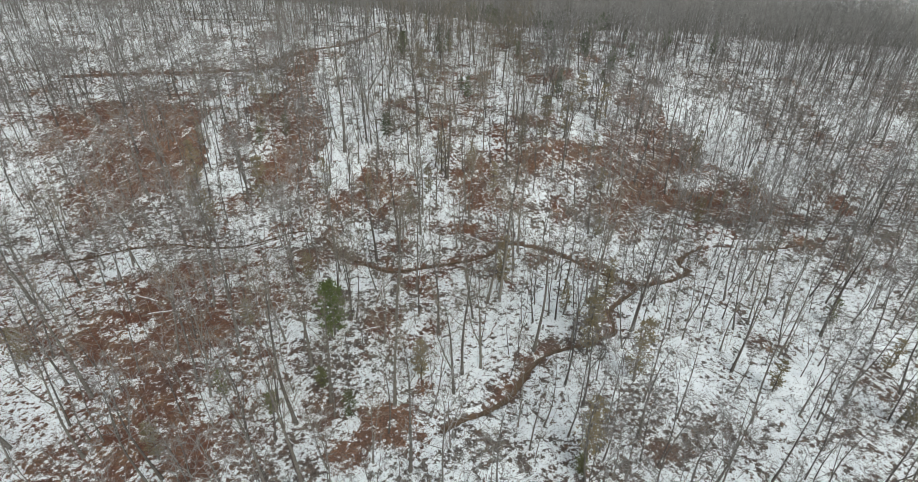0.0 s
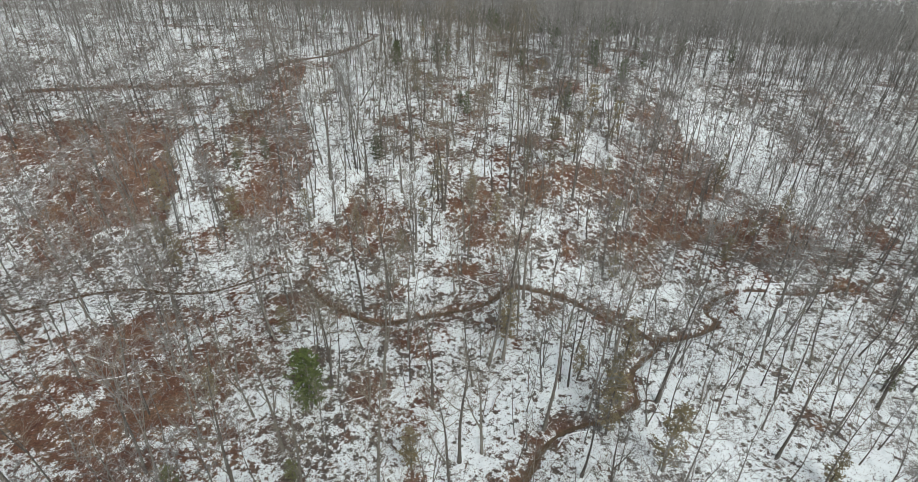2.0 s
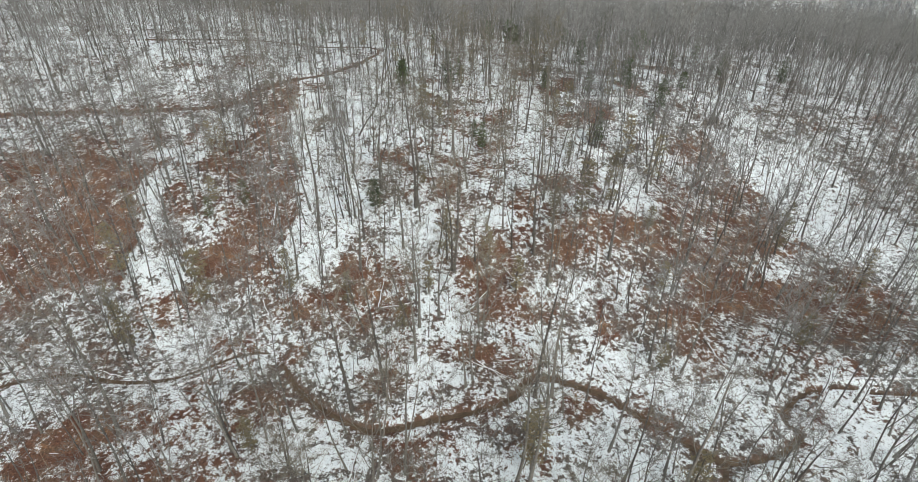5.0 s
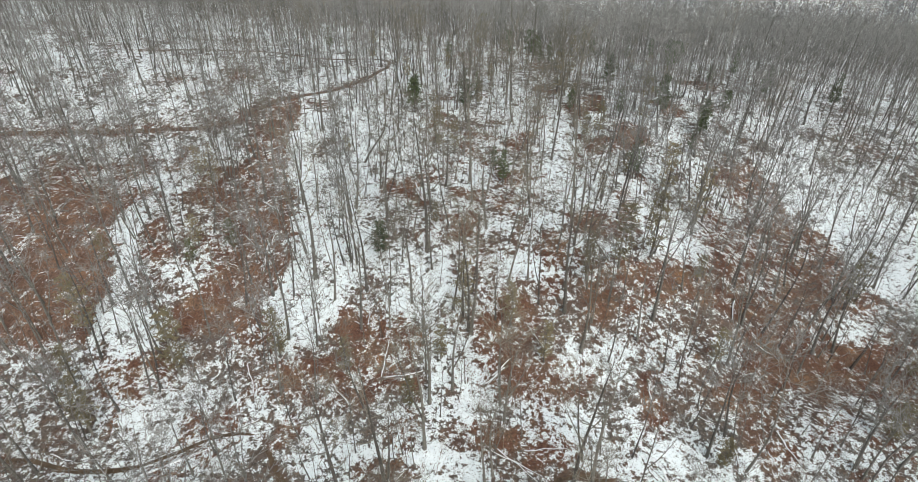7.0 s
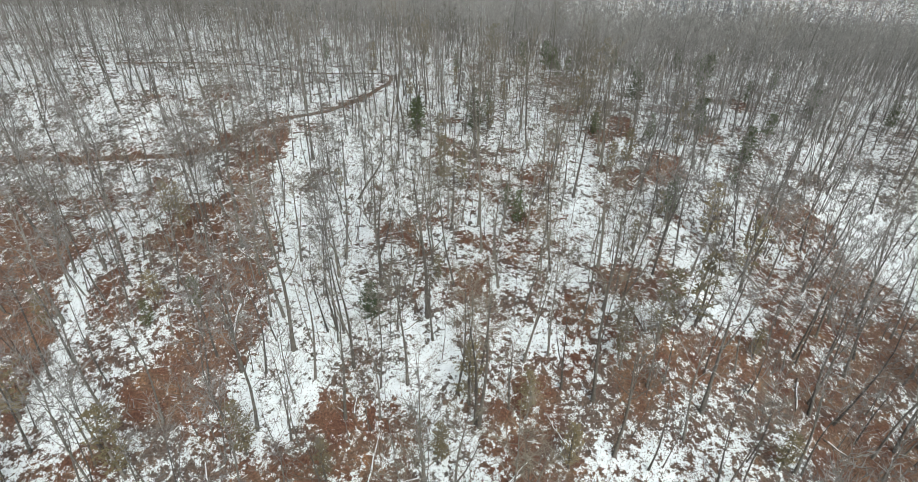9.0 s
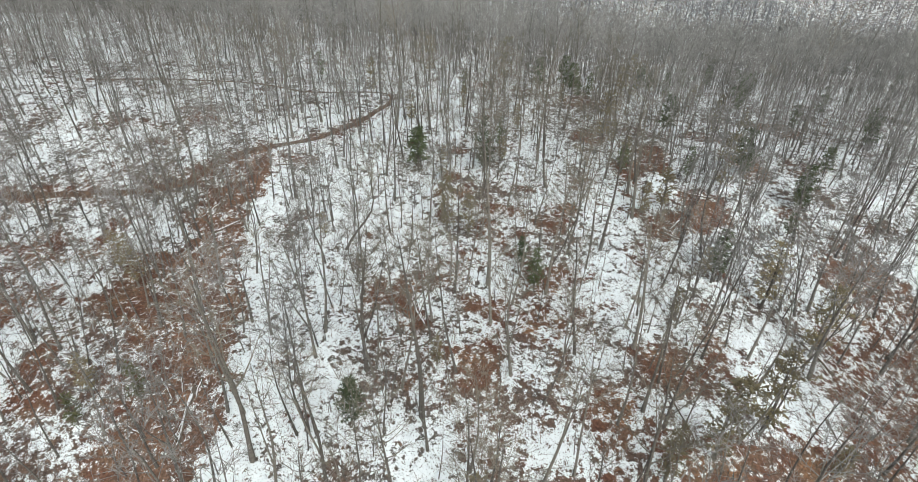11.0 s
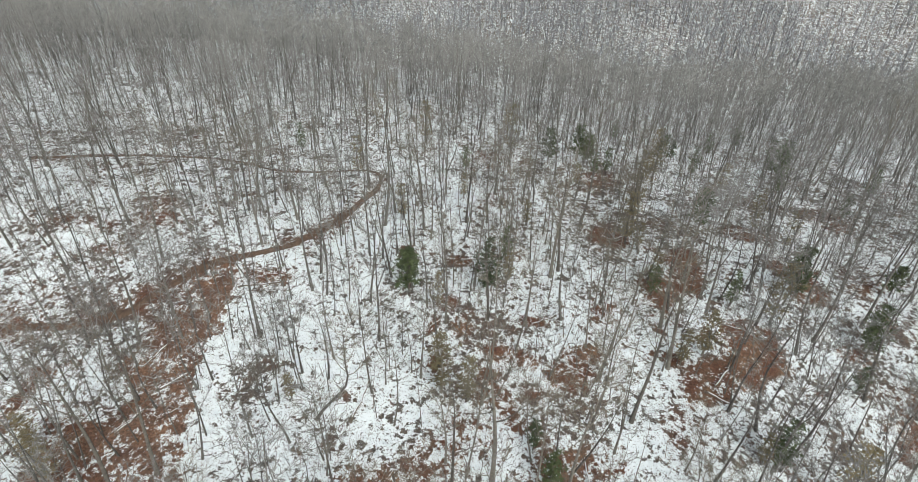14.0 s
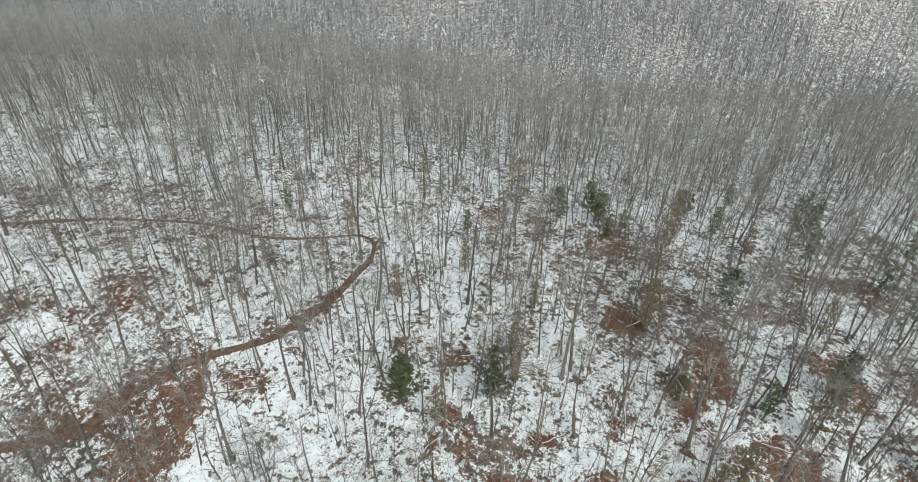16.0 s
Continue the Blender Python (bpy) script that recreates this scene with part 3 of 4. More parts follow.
    for name, v in (("litter", litter), ("mud", mud), ("worn", bare), ("rust", np.clip(0.1 + 0.85 * bank + 0.25 * slope + 0.65 * some + 0.3 * drifts + 0.35 * strewn + 0.9 * spots + 0.8 * leaves + bare - 0.5 * clean + 0.8 * (rough_field(x, y, 9, 37) - 0.5) * (1 - distant), 0, 1))):
        me.attributes.new(name, "FLOAT", "POINT").data.foreach_set("value", v.astype(np.float32))
    return tagged(new("ground", me), "hilly forest floor of patchy thin snow and rust leaf litter", "ground", kind="structure")


def ribbon(name, line, half, lift, material_used, deep):
    """A strip of ground or water along a line, with wandering edges."""
    d = np.gradient(line, axis=0)
    side = np.stack([-d[:, 1], d[:, 0]], 1) / np.linalg.norm(d, axis=1)[:, None]
    across = np.array([-1.0, -0.5, 0.0, 0.5, 1.0])
    wide = half * (0.65 + 0.7 * grain_field(line[:, 0], line[:, 1], 3.5, 41)) * (1 - 0.45 * np.maximum(step(44, 50, line[:, 0]), step(197, 208, line[:, 1])))
    p = line[:, None, :] + across[None, :, None] * wide[:, None, None] * side[:, None, :]
    x, y = p[..., 0].ravel(), p[..., 1].ravel()
    if deep:
        zc = land(line[:, 0], line[:, 1]) - channel(line[:, 0], line[:, 1]) + lift
        z = np.repeat(np.convolve(np.pad(zc, 6, "edge"), np.ones(13) / 13, "valid"), 5)
    else:
        z = land(x, y) + lift - 0.16 * np.tile(np.abs(across) ** 3, len(line)) + 0.04 * np.tile([0, -1, 1, -1, 0], len(line))
    k = (np.arange(len(line) - 1)[:, None] * 5 + np.arange(4)[None, :]).ravel()
    return new(name, mesh_from(name, np.stack([x, y, z], 1), np.stack([k, k + 1, k + 6, k + 5], 1), material_used, True))


build_ground()
for line, wide, words in ((CREEK_LINE, 0.45, "shallow brown creek winding between snowy banks"), (BROOK_LINE, 0.42, "narrow muddy brook in a cut bank"), (RUN_LINE, 0.3, "thin brown side stream among leaf litter")):
    tagged(ribbon("water", line, wide, 0.22, M_WATER, True), words, "creek", kind="structure")
tagged(ribbon("trail", smooth_line(TRAIL, 16), 0.85, 0.13, M_TRAIL, False), "brown trodden forest trail with leaves and mud", "trail", kind="structure")


# ---- trees ----
class Limbs:
    """Gathers the tubes and thin blades of one tree as triangles."""

    def __init__(self):
        self.v, self.f = [], []

    def tube(self, points, radii, sides):
        first = len(self.v)
        for k, (p, r) in enumerate(zip(points, radii)):
            d = (points[min(k + 1, len(points) - 1)] - points[max(k - 1, 0)]).normalized()
            a = d.cross(Vector((0.31, 0.95, 0.05))).normalized()
            b = d.cross(a)
            self.v += [tuple(p + r * (math.cos(t) * a + math.sin(t) * b)) for t in (2 * math.pi * s / sides for s in range(sides))]
        for k in range(len(points) - 1):
            for s in range(sides):
                a, b = first + k * sides + s, first + k * sides + (s + 1) % sides
                self.f += [(a, b, b + sides), (a, b + sides, a + sides)]

    def blade(self, p, q, width, rng):
        a = (q - p).cross(Vector((rng.uniform(-1, 1), rng.uniform(-1, 1), rng.uniform(-1, 1)))).normalized() * width * 0.5
        n = len(self.v)
        self.v += [tuple(p - a), tuple(p + a), tuple(q)]
        self.f.append((n, n + 1, n + 2))

    def arrays(self):
        return np.array(self.v, np.float32), np.array(self.f, np.int32)


def grow(seed, height, detail, girth=1.0, sway=((0, 0), (1, 0)), twigs=8):
    """A bare forest hardwood: a long clean bole, spreading limbs, a haze of fine twigs. detail 2 near, 1 woodland, 0 far, -1 across the valley."""
    rng = random.Random(seed)
    bole, crown = Limbs(), Limbs()
    fork = Limbs() if detail == 2 else bole
    level = 2 - detail
    r0 = 0.0078 * girth * height * rng.uniform(0.7, 1.3)
    lean = Vector((rng.gauss(0, 0.05), rng.gauss(0, 0.05), 0))
    bend = Vector((rng.gauss(0, 0.6), rng.gauss(0, 0.6), 0))
    phase = rng.uniform(0, 6)

    def axis(s):
        return Vector((float(np.interp(s, *zip(*sway))), 0, s * height)) + lean * s * height + bend * math.sin(s * 3.2) + Vector((math.sin(s * 9 + phase), math.cos(s * 8 + phase), 0)) * 0.16 * s

    def any_way(low=-0.4, high=0.9):
        return Vector((rng.uniform(-1, 1), rng.uniform(-1, 1), rng.uniform(low, high)))

    width = (0.03, 0.066, 0.12, 0.22)[level]
    rings, sides = ((9, 6), (6, 4), (3, 3), (1, 3))[level]
    at = [k / rings for k in range(rings + 1)]
    bole.tube([axis(s) - Vector((0, 0, 0.3 if s == 0 else 0)) for s in at], [r0 * (1.4 if s == 0 else (1 - 0.95 * s) ** (0.85 if detail > 0 else 1.1)) + 0.008 for s in at], sides)
    if detail >= 0 and rng.random() < 0.5:
        s = rng.uniform(0.2, 0.5)
        a = rng.uniform(0, 6.28)
        out, n = Vector((math.cos(a), math.sin(a), 0)), height * (0.92 - s) * rng.uniform(0.75, 1.0)
        way = [axis(s) + out * n * f * (0.42 - 0.14 * f) + Vector((0, 0, n * f)) for f in (0.0, 0.3, 0.65, 1.0)]
        wide = r0 * (1 - 0.93 * s) * 0.8
        fork.tube(way, [wide, wide * 0.75, wide * 0.45, 0.012], sides)
        for _ in range((40, 22, 10)[level]):
            q = way[1].lerp(way[3], rng.uniform(0.3, 1.0))
            crown.blade(q, q + any_way(0.1, 1.2).normalized() * rng.uniform(0.7, 2.0), width, rng)
    low = rng.uniform(0.44, 0.64)
    limbs = (rng.randint(11, 15), rng.randint(9, 12), 6, 5)[level]
    turn = rng.uniform(0, 6)
    for k in range(limbs):
        s = low + (0.97 - low) * (k + rng.random() * 0.7) / limbs
        turn += 2.4 + rng.uniform(-0.5, 0.5)
        base = axis(s)
        long = height * (0.13 + 0.24 * (1 - s)) * rng.uniform(0.7, 1.3)
        out = Vector((math.cos(turn), math.sin(turn), rng.uniform(0.45, 1.25))).normalized()
        mid = base + out * long * 0.5
        tip = mid + (out + Vector((0, 0, 0.4))).normalized() * long * 0.5
        r = r0 * (1 - 0.88 * s) * 0.5 + 0.01
        if detail == 2:
            crown.tube([base, base.lerp(mid, 0.5) - Vector((0, 0, 0.06 * long)), mid, tip], [r, r * 0.8, r * 0.6, 0.01], 4)
        elif detail == 1:
            crown.tube([base, mid, tip], [r, r * 0.6, 0.01], 3)
        elif detail == 0:
            crown.blade(base, tip, 2.0 * r, rng)
        for j in range((3, 3, 1, 0)[level]):
            f = rng.uniform(0.3, 0.95)
            q = base.lerp(mid, f * 2) if f < 0.5 else mid.lerp(tip, f * 2 - 1)
            way = (out + any_way(-0.3, 0.8)).normalized()
            end = q + way * long * rng.uniform(0.3, 0.6)
            if detail == 2:
                crown.tube([q, end], [r * 0.45, 0.008], 3)
            else:
                crown.blade(q, end, r * 1.0, rng)
            for i in range((12, 5, 2)[level]):
                p = q.lerp(end, rng.uniform(0.2, 1.0))
                crown.blade(p, p + (way + any_way() * 1.3).normalized() * rng.uniform(0.6, 1.5) * (1, 1.15, 1.5)[level], width, rng)
        for i in range((13, 6, twigs, twigs)[level]):
            p = mid.lerp(tip, rng.uniform(-0.6, 1.0))
            crown.blade(p, p + (out + any_way() * 1.5).normalized() * rng.uniform(0.6, 1.6) * (1, 1.15, 1.5, 1.6)[level], width, rng)
    return (bole.arrays(), crown.arrays(), fork.arrays()) if detail == 2 else (bole.arrays(), crown.arrays())


def part(name, me, parent, label=""):
    ob = new(name, me)
    ob.parent = parent
    return tagged(ob, label)


def scatter(templates, places, rng):
    """Joins many copies of the (verts, faces) templates, each turned and scaled, with one tint a copy."""
    vs, fs, ts, n = [], [], [], 0
    for x, y, z, size in places:
        v, f = templates[rng.randrange(len(templates))]
        a, flip = rng.uniform(0, 6.283), rng.uniform(0.9, 1.15)
        c, s = math.cos(a) * flip * size, math.sin(a) * flip * size
        w = np.stack([v[:, 0] * c - v[:, 1] * s + x, v[:, 0] * s + v[:, 1] * c + y, v[:, 2] * size + z], 1)
        vs.append(w)
        fs.append(f + n)
        ts.append(np.full(len(v), rng.random() * 0.8 + 0.2 * rng.random()))
        n += len(v)
    return np.concatenate(vs), np.concatenate(fs), np.concatenate(ts)


def woods(name, templates, places, bole_label, crown_label, seed, bark, twigs):
    """A stretch of woodland too thick to count: boles and crowns."""
    for which, kind_name, mat, words in ((0, "tree_boles", bark, bole_label), (1, "tree_crowns", twigs, crown_label)):
        v, f, t = scatter([pair[which] for pair in templates], places, random.Random(seed))
        tagged(new(name + "_" + kind_name, mesh_from(name, v, f, mat, which == 0, t)), words, "trees", kind="stuff")


rng = random.Random(5)
KNOWN = [(x, y) for group in (TREES_BY_CREEK, TREES_ON_SLOPE, TREES_ON_SHOULDER, TREES_BY_TRAIL) for x, y in group]


def clear_of_ways(spots):
    """The spots that lie clear of water and trail."""
    x, y = np.array(spots).T
    wet = np.minimum(np.minimum(off_line(x, y, CREEK_LINE), off_line(x, y, BROOK_LINE)), off_line(x, y, RUN_LINE))
    return [p for p, ok in zip(spots, (wet > 1.2) & (off_line(x, y, TRAIL_LINE) > 1.5)) if ok]


def random_spots(x0, x1, y0, y1, cell, chance):
    out = []
    for j in range(int((y1 - y0) / cell)):
        for i in range(int((x1 - x0) / cell)):
            x, y = x0 + (i + rng.uniform(-0.6, 1.6)) * cell, y0 + (j + rng.uniform(-0.6, 1.6)) * cell
            if rng.random() < chance(x, y):
                out.append((x, y))
    return out


def in_sight(x, y):
    return abs(x + 6 + 0.08 * y) < min(62 + 0.98 * max(0, y - 30), 225)


near_known = np.array(KNOWN)
filled = []
for x, y in clear_of_ways(random_spots(-260, 250, 18, 385, 4.5, lambda x, y: (0.68 + 0.1 * float(step(95, 120, y)) - 0.2 * float(step(185, 215, y))) * (1.0 if in_sight(x, y) else 0.0))):
    if np.min(np.hypot(near_known[:, 0] - x, near_known[:, 1] - y)) > 3.4:
        filled.append((x, y))
filled.sort(key=lambda p: abs(p[0] + 5) + 400 * (not 38 < p[1] < 205))
singles = KNOWN + filled[: 300 - len(KNOWN)]
rest = filled[300 - len(KNOWN):]

def tree_meshes(*shape):
    """The meshes of one near tree: trunk, crown and, where it has one, the second stem of its fork."""
    trunk, crown, fork = grow(*shape)
    return mesh_from("trunk", *trunk, M_BARK, True), mesh_from("crown", *crown, M_TWIG), mesh_from("forked_stem", *fork, M_BARK, True) if len(fork[1]) else None


def assemble(name, meshes):
    ob = new(name)
    trunk = part("trunk", meshes[0], ob)
    if meshes[2]:
        part("forked_stem", meshes[2], trunk)
    part("crown", meshes[1], ob, "leafless crown of fine grey twigs")
    return ob


NEAR = [tree_meshes(100 + k, 19.0 + 4.5 * rng.random(), 2, 1.15) for k in range(10)]


def bare_tree(variant, m):
    ob = assemble("bare_tree", NEAR[variant])
    ob.matrix_basis = m
    return tagged(ob, "tall leafless grey hardwood tree rooted in patchy snow", "tree", "bare trees of the slope")


def crooked_tree(x, y, seed, height, sway, label):
    """A tree of its own shape: its bole sways sideways by the given metres."""
    ob = assemble("crooked_tree", tree_meshes(seed, height, 2, 1.3, sway))
    ob.matrix_basis = pose(x, y, float(land(x, y)))
    return tagged(ob, label, "tree")


CROOKED = [k for k, (x, y) in enumerate(KNOWN) if min(math.hypot(x + 30.6, y - 154.0), math.hypot(x + 32.7, y - 150.6)) < 2.0]
crooked_tree(-30.6, 154.0, 151, 17.0, ((0, 0), (0.2, 2.0), (0.38, 4.1), (0.47, 4.9), (0.56, 5.1), (0.7, 4.7), (1, 4.2)), "crooked bare tree whose leaning trunk bends upright")
crooked_tree(-32.7, 150.6, 154, 15.0, ((0, 0), (0.12, -0.3), (0.4, -1.5), (0.6, -2.0), (1, -2.2)), "low forking bare tree with a swept dark trunk")
first = {}
for k, (x, y) in enumerate(singles):
    if k in CROOKED:
        continue
    size = rng.uniform(0.5, 1.08) if k >= len(KNOWN) else rng.uniform(0.78, 1.08)
    m = pose(x, y, float(land(x, y)), 0, 0, rng.uniform(0, 360)) @ Matrix.Scale(size, 4)
    v = rng.randrange(10)
    if v in first:
        copy_thing(first[v], m)
    else:
        first[v] = bare_tree(v, m)
        first[v].scale = (1, 1, 1)
        first[v].matrix_basis = m

MID = [grow(200 + k, 18.5 + 4.0 * rng.random(), 1, 1.15) for k in range(9)]
FAR = [grow(300 + k, 17.0 + 4.0 * rng.random(), 0, 1.0) for k in range(6)]
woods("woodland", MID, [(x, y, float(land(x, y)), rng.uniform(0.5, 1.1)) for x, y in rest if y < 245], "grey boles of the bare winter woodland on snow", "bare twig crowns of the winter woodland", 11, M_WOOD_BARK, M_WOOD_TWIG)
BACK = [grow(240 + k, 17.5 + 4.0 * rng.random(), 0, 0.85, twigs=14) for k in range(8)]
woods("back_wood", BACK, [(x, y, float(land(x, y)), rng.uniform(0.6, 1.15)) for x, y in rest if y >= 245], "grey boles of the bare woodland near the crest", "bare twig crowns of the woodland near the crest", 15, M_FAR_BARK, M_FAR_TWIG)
POLE = [grow(260 + k, 14.0 + 4.0 * rng.random(), 0, 0.6, twigs=4) for k in range(8)]
poles = clear_of_ways(random_spots(-200, 190, 60, 300, 4.0, lambda x, y: float(0.18 + 0.1 * step(90, 110, y) + 0.28 * step(140, 175, y) + 0.12 * step(240, 265, y) + 0.35 * step(-15, -60, x) * step(190, 210, y) * step(275, 255, y)) if in_sight(x, y) else 0.0))
zs = land([p[0] for p in poles], [p[1] for p in poles])
woods("pole_wood", POLE, [(x, y, z, rng.uniform(0.6, 1.1)) for (x, y), z in zip(poles, zs)], "slender grey pole trees crowded between larger trunks", "thin sparse crowns of slender pole trees", 14, M_WOOD_BARK, M_WOOD_TWIG)
crest = random_spots(-360, 360, 275, 385, 4.8, lambda x, y: 0.0 if in_sight(x, y) else 0.9)
far = random_spots(-420, 440, 392, 545, 3.6, lambda x, y: float(np.clip(3.0 * rough_field(x, y, 55, 61) - 0.2 - 0.45 * step(25, 75, x), 0.4, 1.0)) if -105 - 0.68 * y < x < 45 + 0.72 * y else 0.0)
zs = land([p[0] for p in crest], [p[1] for p in crest])
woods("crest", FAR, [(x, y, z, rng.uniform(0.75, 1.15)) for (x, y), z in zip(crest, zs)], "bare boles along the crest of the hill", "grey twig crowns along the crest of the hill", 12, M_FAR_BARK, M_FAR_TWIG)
zs = land([p[0] for p in far], [p[1] for p in far])
HILL = [grow(340 + k, 17.0 + 4.0 * rng.random(), -1, 1.3, twigs=8) for k in range(6)]
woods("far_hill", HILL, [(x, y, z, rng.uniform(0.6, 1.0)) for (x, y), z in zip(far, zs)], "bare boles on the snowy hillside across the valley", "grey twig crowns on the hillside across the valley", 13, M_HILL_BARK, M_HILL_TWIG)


# ---- undergrowth ----
def sapling(seed):
    r = random.Random(seed)
    s = Limbs()
    h = r.uniform(2.5, 6.5)
    top = Vector((r.gauss(0, 0.4), r.gauss(0, 0.4), h))
    for _ in range(2):
        s.blade(Vector((0, 0, -0.1)), top, 0.075, r)
    for _ in range(r.randint(12, 20)):
        f = r.uniform(0.25, 1.0)
        a, n = r.uniform(0, 6.28), r.uniform(0.3, 0.9)
        p = top * f
        s.blade(p, p + Vector((math.cos(a) * n * 0.7, math.sin(a) * n * 0.7, n * r.uniform(0.3, 1.0))), 0.035, r)
    return s.arrays()


def brush(seed):
    """A low tangle of thin stems and fallen twigs."""
    r = random.Random(seed)
    s = Limbs()
    for _ in range(9):
        p = Vector((r.gauss(0, 1.1), r.gauss(0, 1.1), 0))
        a, n = r.uniform(0, 6.28), r.uniform(0.25, 0.8)
        s.blade(p, p + Vector((math.cos(a) * n, math.sin(a) * n, r.uniform(0.15, 0.7))), r.uniform(0.03, 0.06), r)
    return s.arrays()


def with_height(spots, low, high):
    zs = land([p[0] for p in spots], [p[1] for p in spots])
    return [(x, y, z, rng.uniform(low, high)) for (x, y), z in zip(spots, zs)]


def thicket(x, y):
    near_patch = any(abs(x - cx) < rx and abs(y - cy) < ry for cx, cy, rx, ry in LITTER + BARE_SLOPES)
    if any(abs(x - cx) < rx and abs(y - cy) < ry for cx, cy, rx, ry in CLEAN_SNOW):
        return 0.12 if in_sight(x, y) else 0.0
    return (0.6 if near_patch else 0.36) if in_sight(x, y) else 0.0


young = clear_of_ways(random_spots(-150, 150, 20, 250, 2.8, thicket))
v, f, t = scatter([sapling(400 + k) for k in range(12)], with_height(young, 0.5, 1.2), random.Random(21))
tagged(new("saplings", mesh_from("saplings", v, f, M_SAPLING, False, t)), "thin brown saplings and brush stems among the trees", "saplings", kind="stuff")
low = random_spots(-110, 110, 24, 225, 1.5, lambda x, y: 0.7 * (0.3 + thicket(x, y)))
v, f, t = scatter([brush(500 + k) for k in range(10)], with_height(low, 0.6, 1.3), random.Random(22))
tagged(new("ground_twigs", mesh_from("ground_twigs", v, f, M_GROUND_TWIG, False, t)), "scattered dark twigs and weed stems poking through snow", "twigs", kind="stuff")


# ---- evergreens and young trees that keep their leaves ----
def foliage(seed, height, width, tiers, tufts, size, droop, bottom, hollow):
    """Tufts of foliage on boughs round a stem, ragged, with gaps."""
    r = random.Random(seed)
    s = Limbs()
    for k in range(tiers):
        f = (k + 0.5) / tiers
        z = height * (bottom + (0.98 - bottom) * f)
        reach = width * 0.5 * (math.sin(math.pi * (0.16 + 0.8 * (1 - f))) * 0.55 + 0.5 * (1 - f)) * r.uniform(0.7, 1.15)
        boughs = r.randint(4, 7)
        for j in range(boughs):
            if r.random() < hollow:
                continue
            a = 6.28 * j / boughs + r.uniform(-0.5, 0.5) + k
            n = reach * r.uniform(0.6, 1.15)
            out = Vector((math.cos(a), math.sin(a), 0))
            tip = Vector((0, 0, z + droop * n * r.uniform(0.5, 1.3))) + out * n
            s.blade(Vector((0, 0, z)), tip, 0.06, r)
            for _ in range(tufts):
                p = Vector((0, 0, z)).lerp(tip, r.uniform(0.25, 1.0)) + Vector((r.gauss(0, 0.12), r.gauss(0, 0.12), r.gauss(0, 0.1)))
                q = p + (out * r.uniform(-0.2, 1) + Vector((r.uniform(-1, 1), r.uniform(-1, 1), r.uniform(-0.5, 0.7)))).normalized() * size * r.uniform(0.6, 1.4)
                s.blade(p, q, size * r.uniform(0.3, 0.6), r)
    return s.arrays()


def stem(seed, height, radius):
    r = random.Random(seed)
    s = Limbs()
    wob = Vector((r.gauss(0, 0.12), r.gauss(0, 0.12), 0))
    s.tube([Vector((0, 0, -0.3)), Vector((0, 0, height * 0.4)) + wob, Vector((0, 0, height)) ], [radius * 1.25, radius * 0.8, 0.015], 6)
    return s.arrays()


def leafy_tree(name, seed, height, width, mat, label, category, group, **shape):
    ob = new(name)
    part("trunk", mesh_from("trunk", *stem(seed, height, 0.012 * height + 0.03), M_BARK, True), ob)
    part("crown", mesh_from("crown", *foliage(seed, height, width, **shape), mat), ob)
    return tagged(ob, label, category, group)


def place_all(kinds, spots, low, high, seed):
    """Each spot gets a copy of one of the kinds, turned and sized."""
    r = random.Random(seed)
    made = {}
    for x, y in spots:
        k = r.randrange(len(kinds))
        m = pose(x, y, float(land(x, y)), 0, 0, r.uniform(0, 360)) @ Matrix.Scale(r.uniform(low, high), 4)
        if k in made:
            copy_thing(made[k], m)
        else:
            made[k] = kinds[k]()
            made[k].matrix_basis = m


(bx, by), *others = EVERGREENS
big = leafy_tree("evergreen_tree", 600, 11.0, 7.0, M_BRIGHT_NEEDLE, "dense dark green evergreen standing in open snow", "evergreen", "evergreens", tiers=18, tufts=15, size=0.6, droop=0.15, bottom=0.1, hollow=0.1)
big.matrix_basis = pose(bx, by, float(land(bx, by)), 0, 0, 40)
r_more = random.Random(9)
others += [(r_more.uniform(5, 95), r_more.uniform(195, 262)) for _ in range(12)]
firs = [lambda k=k: leafy_tree("evergreen_tree", 601 + k, 5.5 + 1.1 * k, 3.2 + 0.35 * k, M_NEEDLE, "small dark green evergreen among bare hardwood trees", "evergreen", "evergreens", tiers=11 + k, tufts=10, size=0.5, droop=0.12, bottom=0.2, hollow=0.25) for k in range(4)]
place_all(firs, others, 0.75, 1.4, 31)
cedars = [lambda k=k: leafy_tree("cedar", 640 + k, 4.0 + 1.2 * k, 2.4 + 0.5 * k, M_CEDAR, "small olive green cedar in patchy snow and leaves", "evergreen", "small cedars", tiers=10, tufts=9, size=0.4, droop=0.3, bottom=0.08, hollow=0.25) for k in range(2)]
place_all(cedars, LOW_CEDARS, 0.8, 1.1, 33)
tans = [lambda k=k: leafy_tree("beech_sapling", 620 + k, 6.0 + k, 3.4 + 0.3 * k, M_TAN, "young beech tree still holding withered tan leaves", "tree", "leafy young beeches", tiers=9 + k, tufts=16, size=0.32, droop=0.35, bottom=0.15, hollow=0.15) for k in range(3)]
tan_spots = LEAFY_YOUNG + [(r_more.uniform(-70, 80), r_more.uniform(40, 230)) for _ in range(34)]
place_all(tans, tan_spots, 0.8, 1.5, 32)


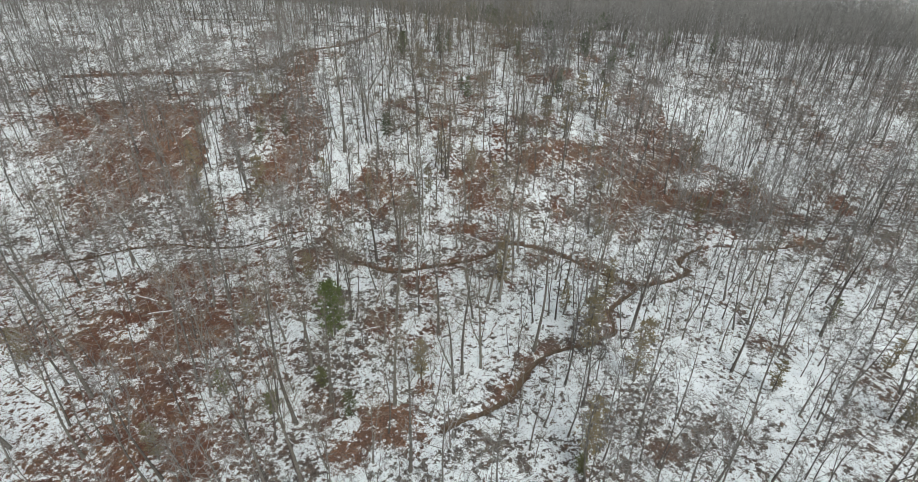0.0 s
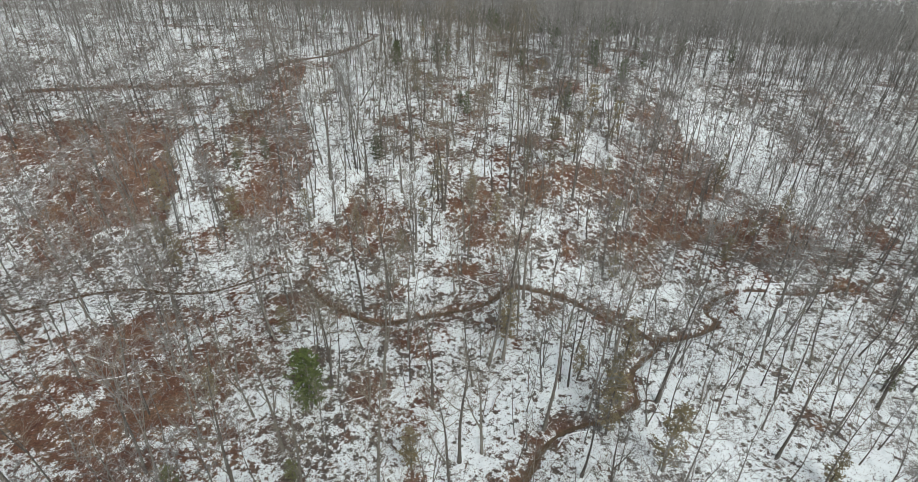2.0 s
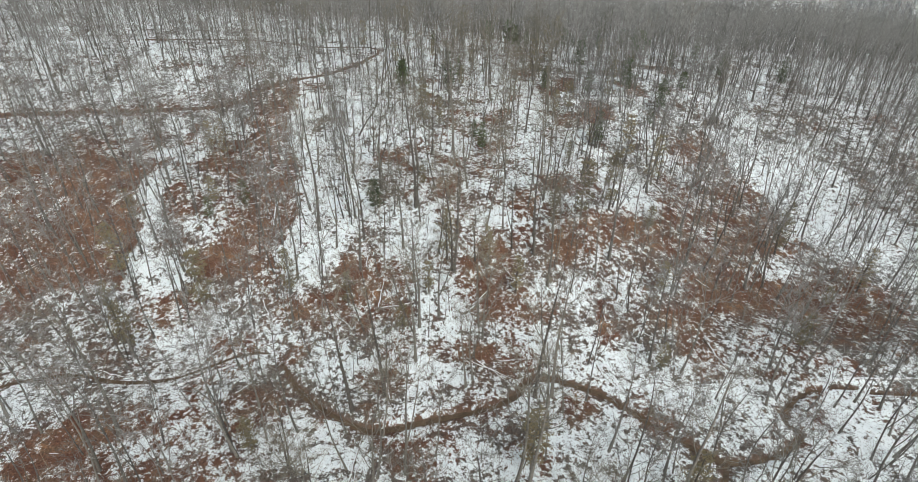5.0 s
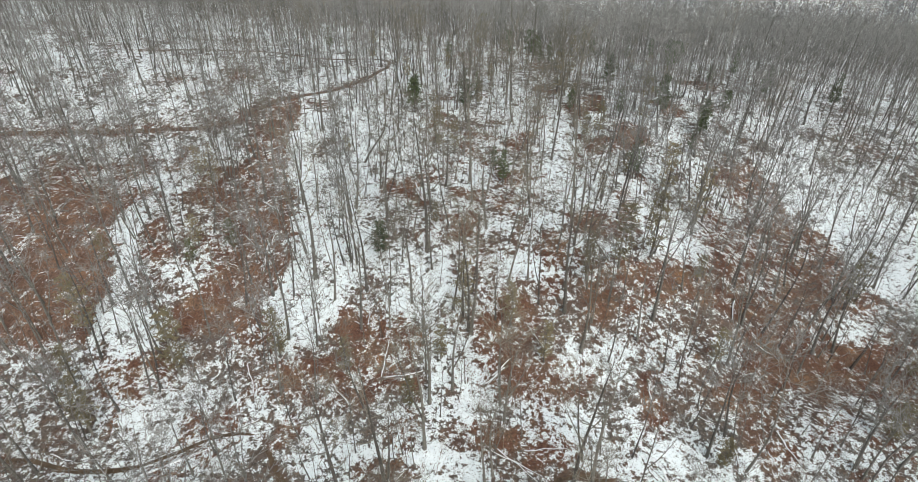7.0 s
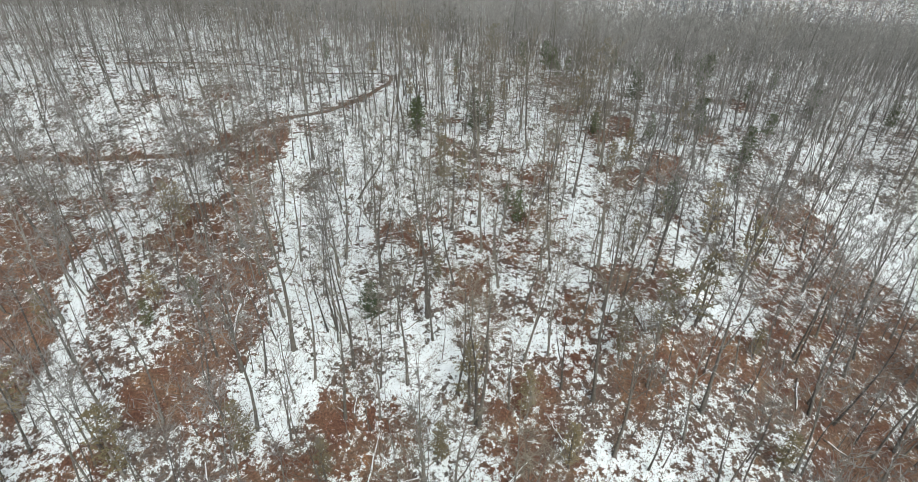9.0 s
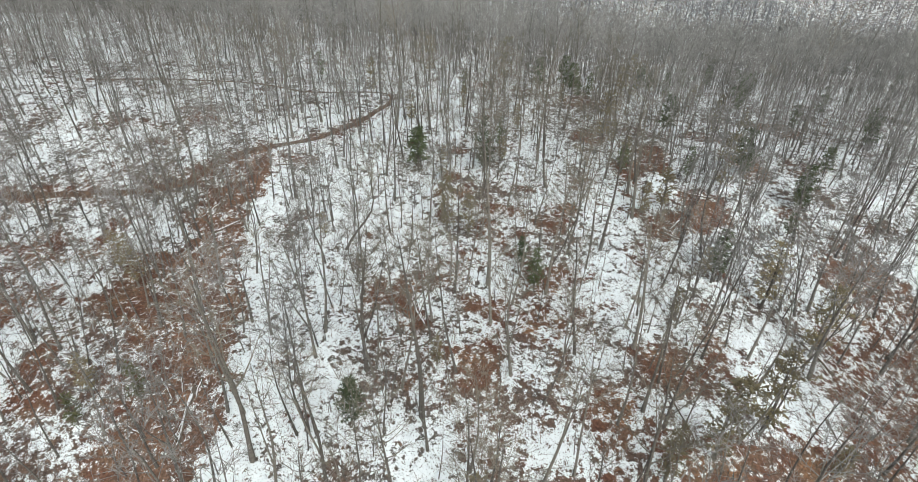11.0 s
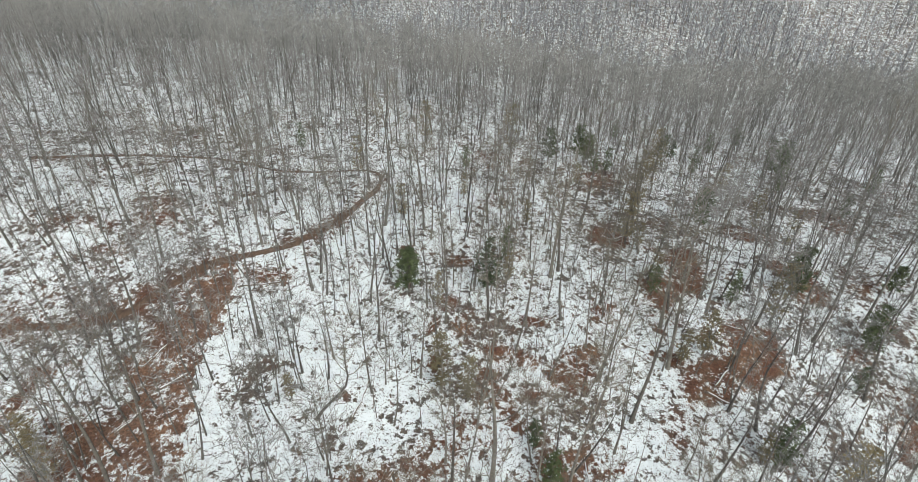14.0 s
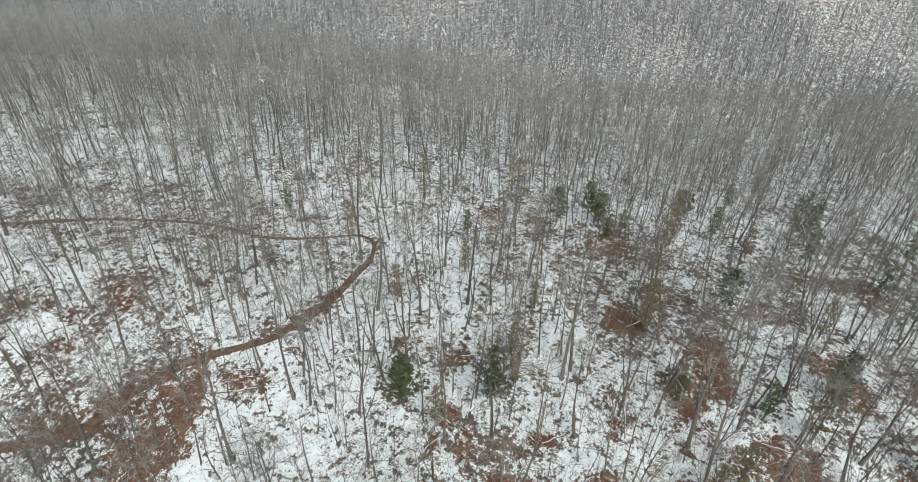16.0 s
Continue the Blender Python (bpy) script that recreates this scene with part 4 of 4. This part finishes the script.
# ---- fallen wood ----
def log_parts(seed, length, radius):
    """A fallen stem along x with stubs, and the snow lying along its top."""
    r = random.Random(seed)
    wood, snow, stubs = Limbs(), Limbs(), []
    n = 6
    line = [Vector((length * (k / n - 0.5), r.gauss(0, 0.012) * length, radius * (0.75 - 0.3 * k / n) + r.gauss(0, 0.03))) for k in range(n + 1)]
    girth = [radius * (1 - 0.55 * k / n) for k in range(n + 1)]
    wood.tube([line[0] - Vector((0.02, 0, 0)), *line, line[-1] + Vector((0.02, 0, 0))], [0.01, *girth, 0.01], 7)
    for _ in range(r.randint(2, 4)):
        k = r.randrange(1, n)
        stub = Limbs()
        stub.tube([line[k], line[k] + Vector((r.uniform(0.2, 0.9), r.choice((-1, 1)) * r.uniform(0.3, 1.0), r.uniform(0.0, 0.5)))], [girth[k] * 0.4, 0.015], 4)
        stubs.append(mesh_from("branch_stub", *stub.arrays(), M_LOG, True))
    snow.tube([line[0] + Vector((0.05, 0, radius * 0.2)), *(p + Vector((0, r.gauss(0, 0.02), g * 0.75)) for p, g in zip(line[1:-1], girth[1:-1])), line[-1] + Vector((-0.05, 0, 0.03))], [0.02, *(g * r.uniform(0.5, 0.8) for g in girth[1:-1]), 0.02], 6)
    return mesh_from("stem", *wood.arrays(), M_LOG, True), mesh_from("snow", *snow.arrays(), M_SNOW, True), stubs


LOG_KINDS = [log_parts(700 + k, 8.0, 0.13 + 0.03 * k) for k in range(5)]


def fallen_log(kind_no, x, y, angle, length):
    ob = new("fallen_log")
    stem_part = part("stem", LOG_KINDS[kind_no][0], ob)
    for stub in LOG_KINDS[kind_no][2]:
        part("branch_stub", stub, stem_part)
    part("snow", LOG_KINDS[kind_no][1], ob, "strip of white snow along the top")
    h = 0.5 * length * 0.8
    c, s = math.cos(angle), math.sin(angle)
    z0, z1 = float(land(x - c * h, y - s * h)), float(land(x + c * h, y + s * h))
    k = length / 8.0
    ob.matrix_basis = pose(x, y, (z0 + z1) / 2 + 0.02, 0, -math.degrees(math.atan2(z1 - z0, 2 * h)), math.degrees(angle)) @ Matrix.Diagonal((k, 0.55 + 0.45 * k, 0.55 + 0.45 * k, 1))
    return tagged(ob, "fallen tree trunk with a strip of snow lying on leaf litter", "log", "fallen logs")


r_log = random.Random(44)
for x0, y0, x1, y1 in LOGS:
    fallen_log(r_log.randrange(5), (x0 + x1) / 2, (y0 + y1) / 2, math.atan2(y1 - y0, x1 - x0), max(2.5, math.hypot(x1 - x0, y1 - y0)))
for cx, cy, rx, ry in LITTER[::2]:
    fallen_log(r_log.randrange(5), cx + r_log.uniform(-0.8, 0.8) * rx, cy + r_log.uniform(-0.8, 0.8) * ry, r_log.uniform(0, 6.28), r_log.uniform(2.5, 6.5))


def snowy_stick(seed):
    r = random.Random(seed)
    s = Limbs()
    n = r.uniform(0.4, 1.5)
    s.tube([Vector((-n / 2, 0, 0.06)), Vector((0, r.gauss(0, 0.08), 0.12)), Vector((n / 2, 0, 0.07))], [0.025, 0.05, 0.015], 4)
    return s.arrays()


sticks = [(cx + r_log.gauss(0, 0.6) * rx, cy + r_log.gauss(0, 0.6) * ry) for cx, cy, rx, ry in LITTER + BARE_SLOPES for _ in range(3)]
v, f, t = scatter([snowy_stick(800 + k) for k in range(9)], with_height(sticks, 0.7, 1.3), random.Random(23))
tagged(new("snowy_branches", mesh_from("snowy_branches", v, f, M_SNOW, True, t)), "fallen branches dusted white with snow on leaf litter", "branches", kind="stuff")


# ---- snow ledges on the cut banks ----
def snow_ledge(line, seed):
    """A rounded lip of snow that follows a bank, swelling and thinning along its length."""
    r = random.Random(seed)
    body = Limbs()
    way = smooth_line(line, 5)
    body.tube([Vector((x, y, float(land(x, y)) + 0.06)) for x, y in way], [0.03, *(r.uniform(0.08, 0.2) for _ in way[1:-1]), 0.03], 7)
    return tagged(new("snow_ledge", mesh_from("snow_ledge", *body.arrays(), M_SNOW, True)), "rounded white lip of snow along the muddy creek bank", "snow", "snow ledges by the creek")


for k, line in enumerate(LEDGES):
    snow_ledge(line, 900 + k)
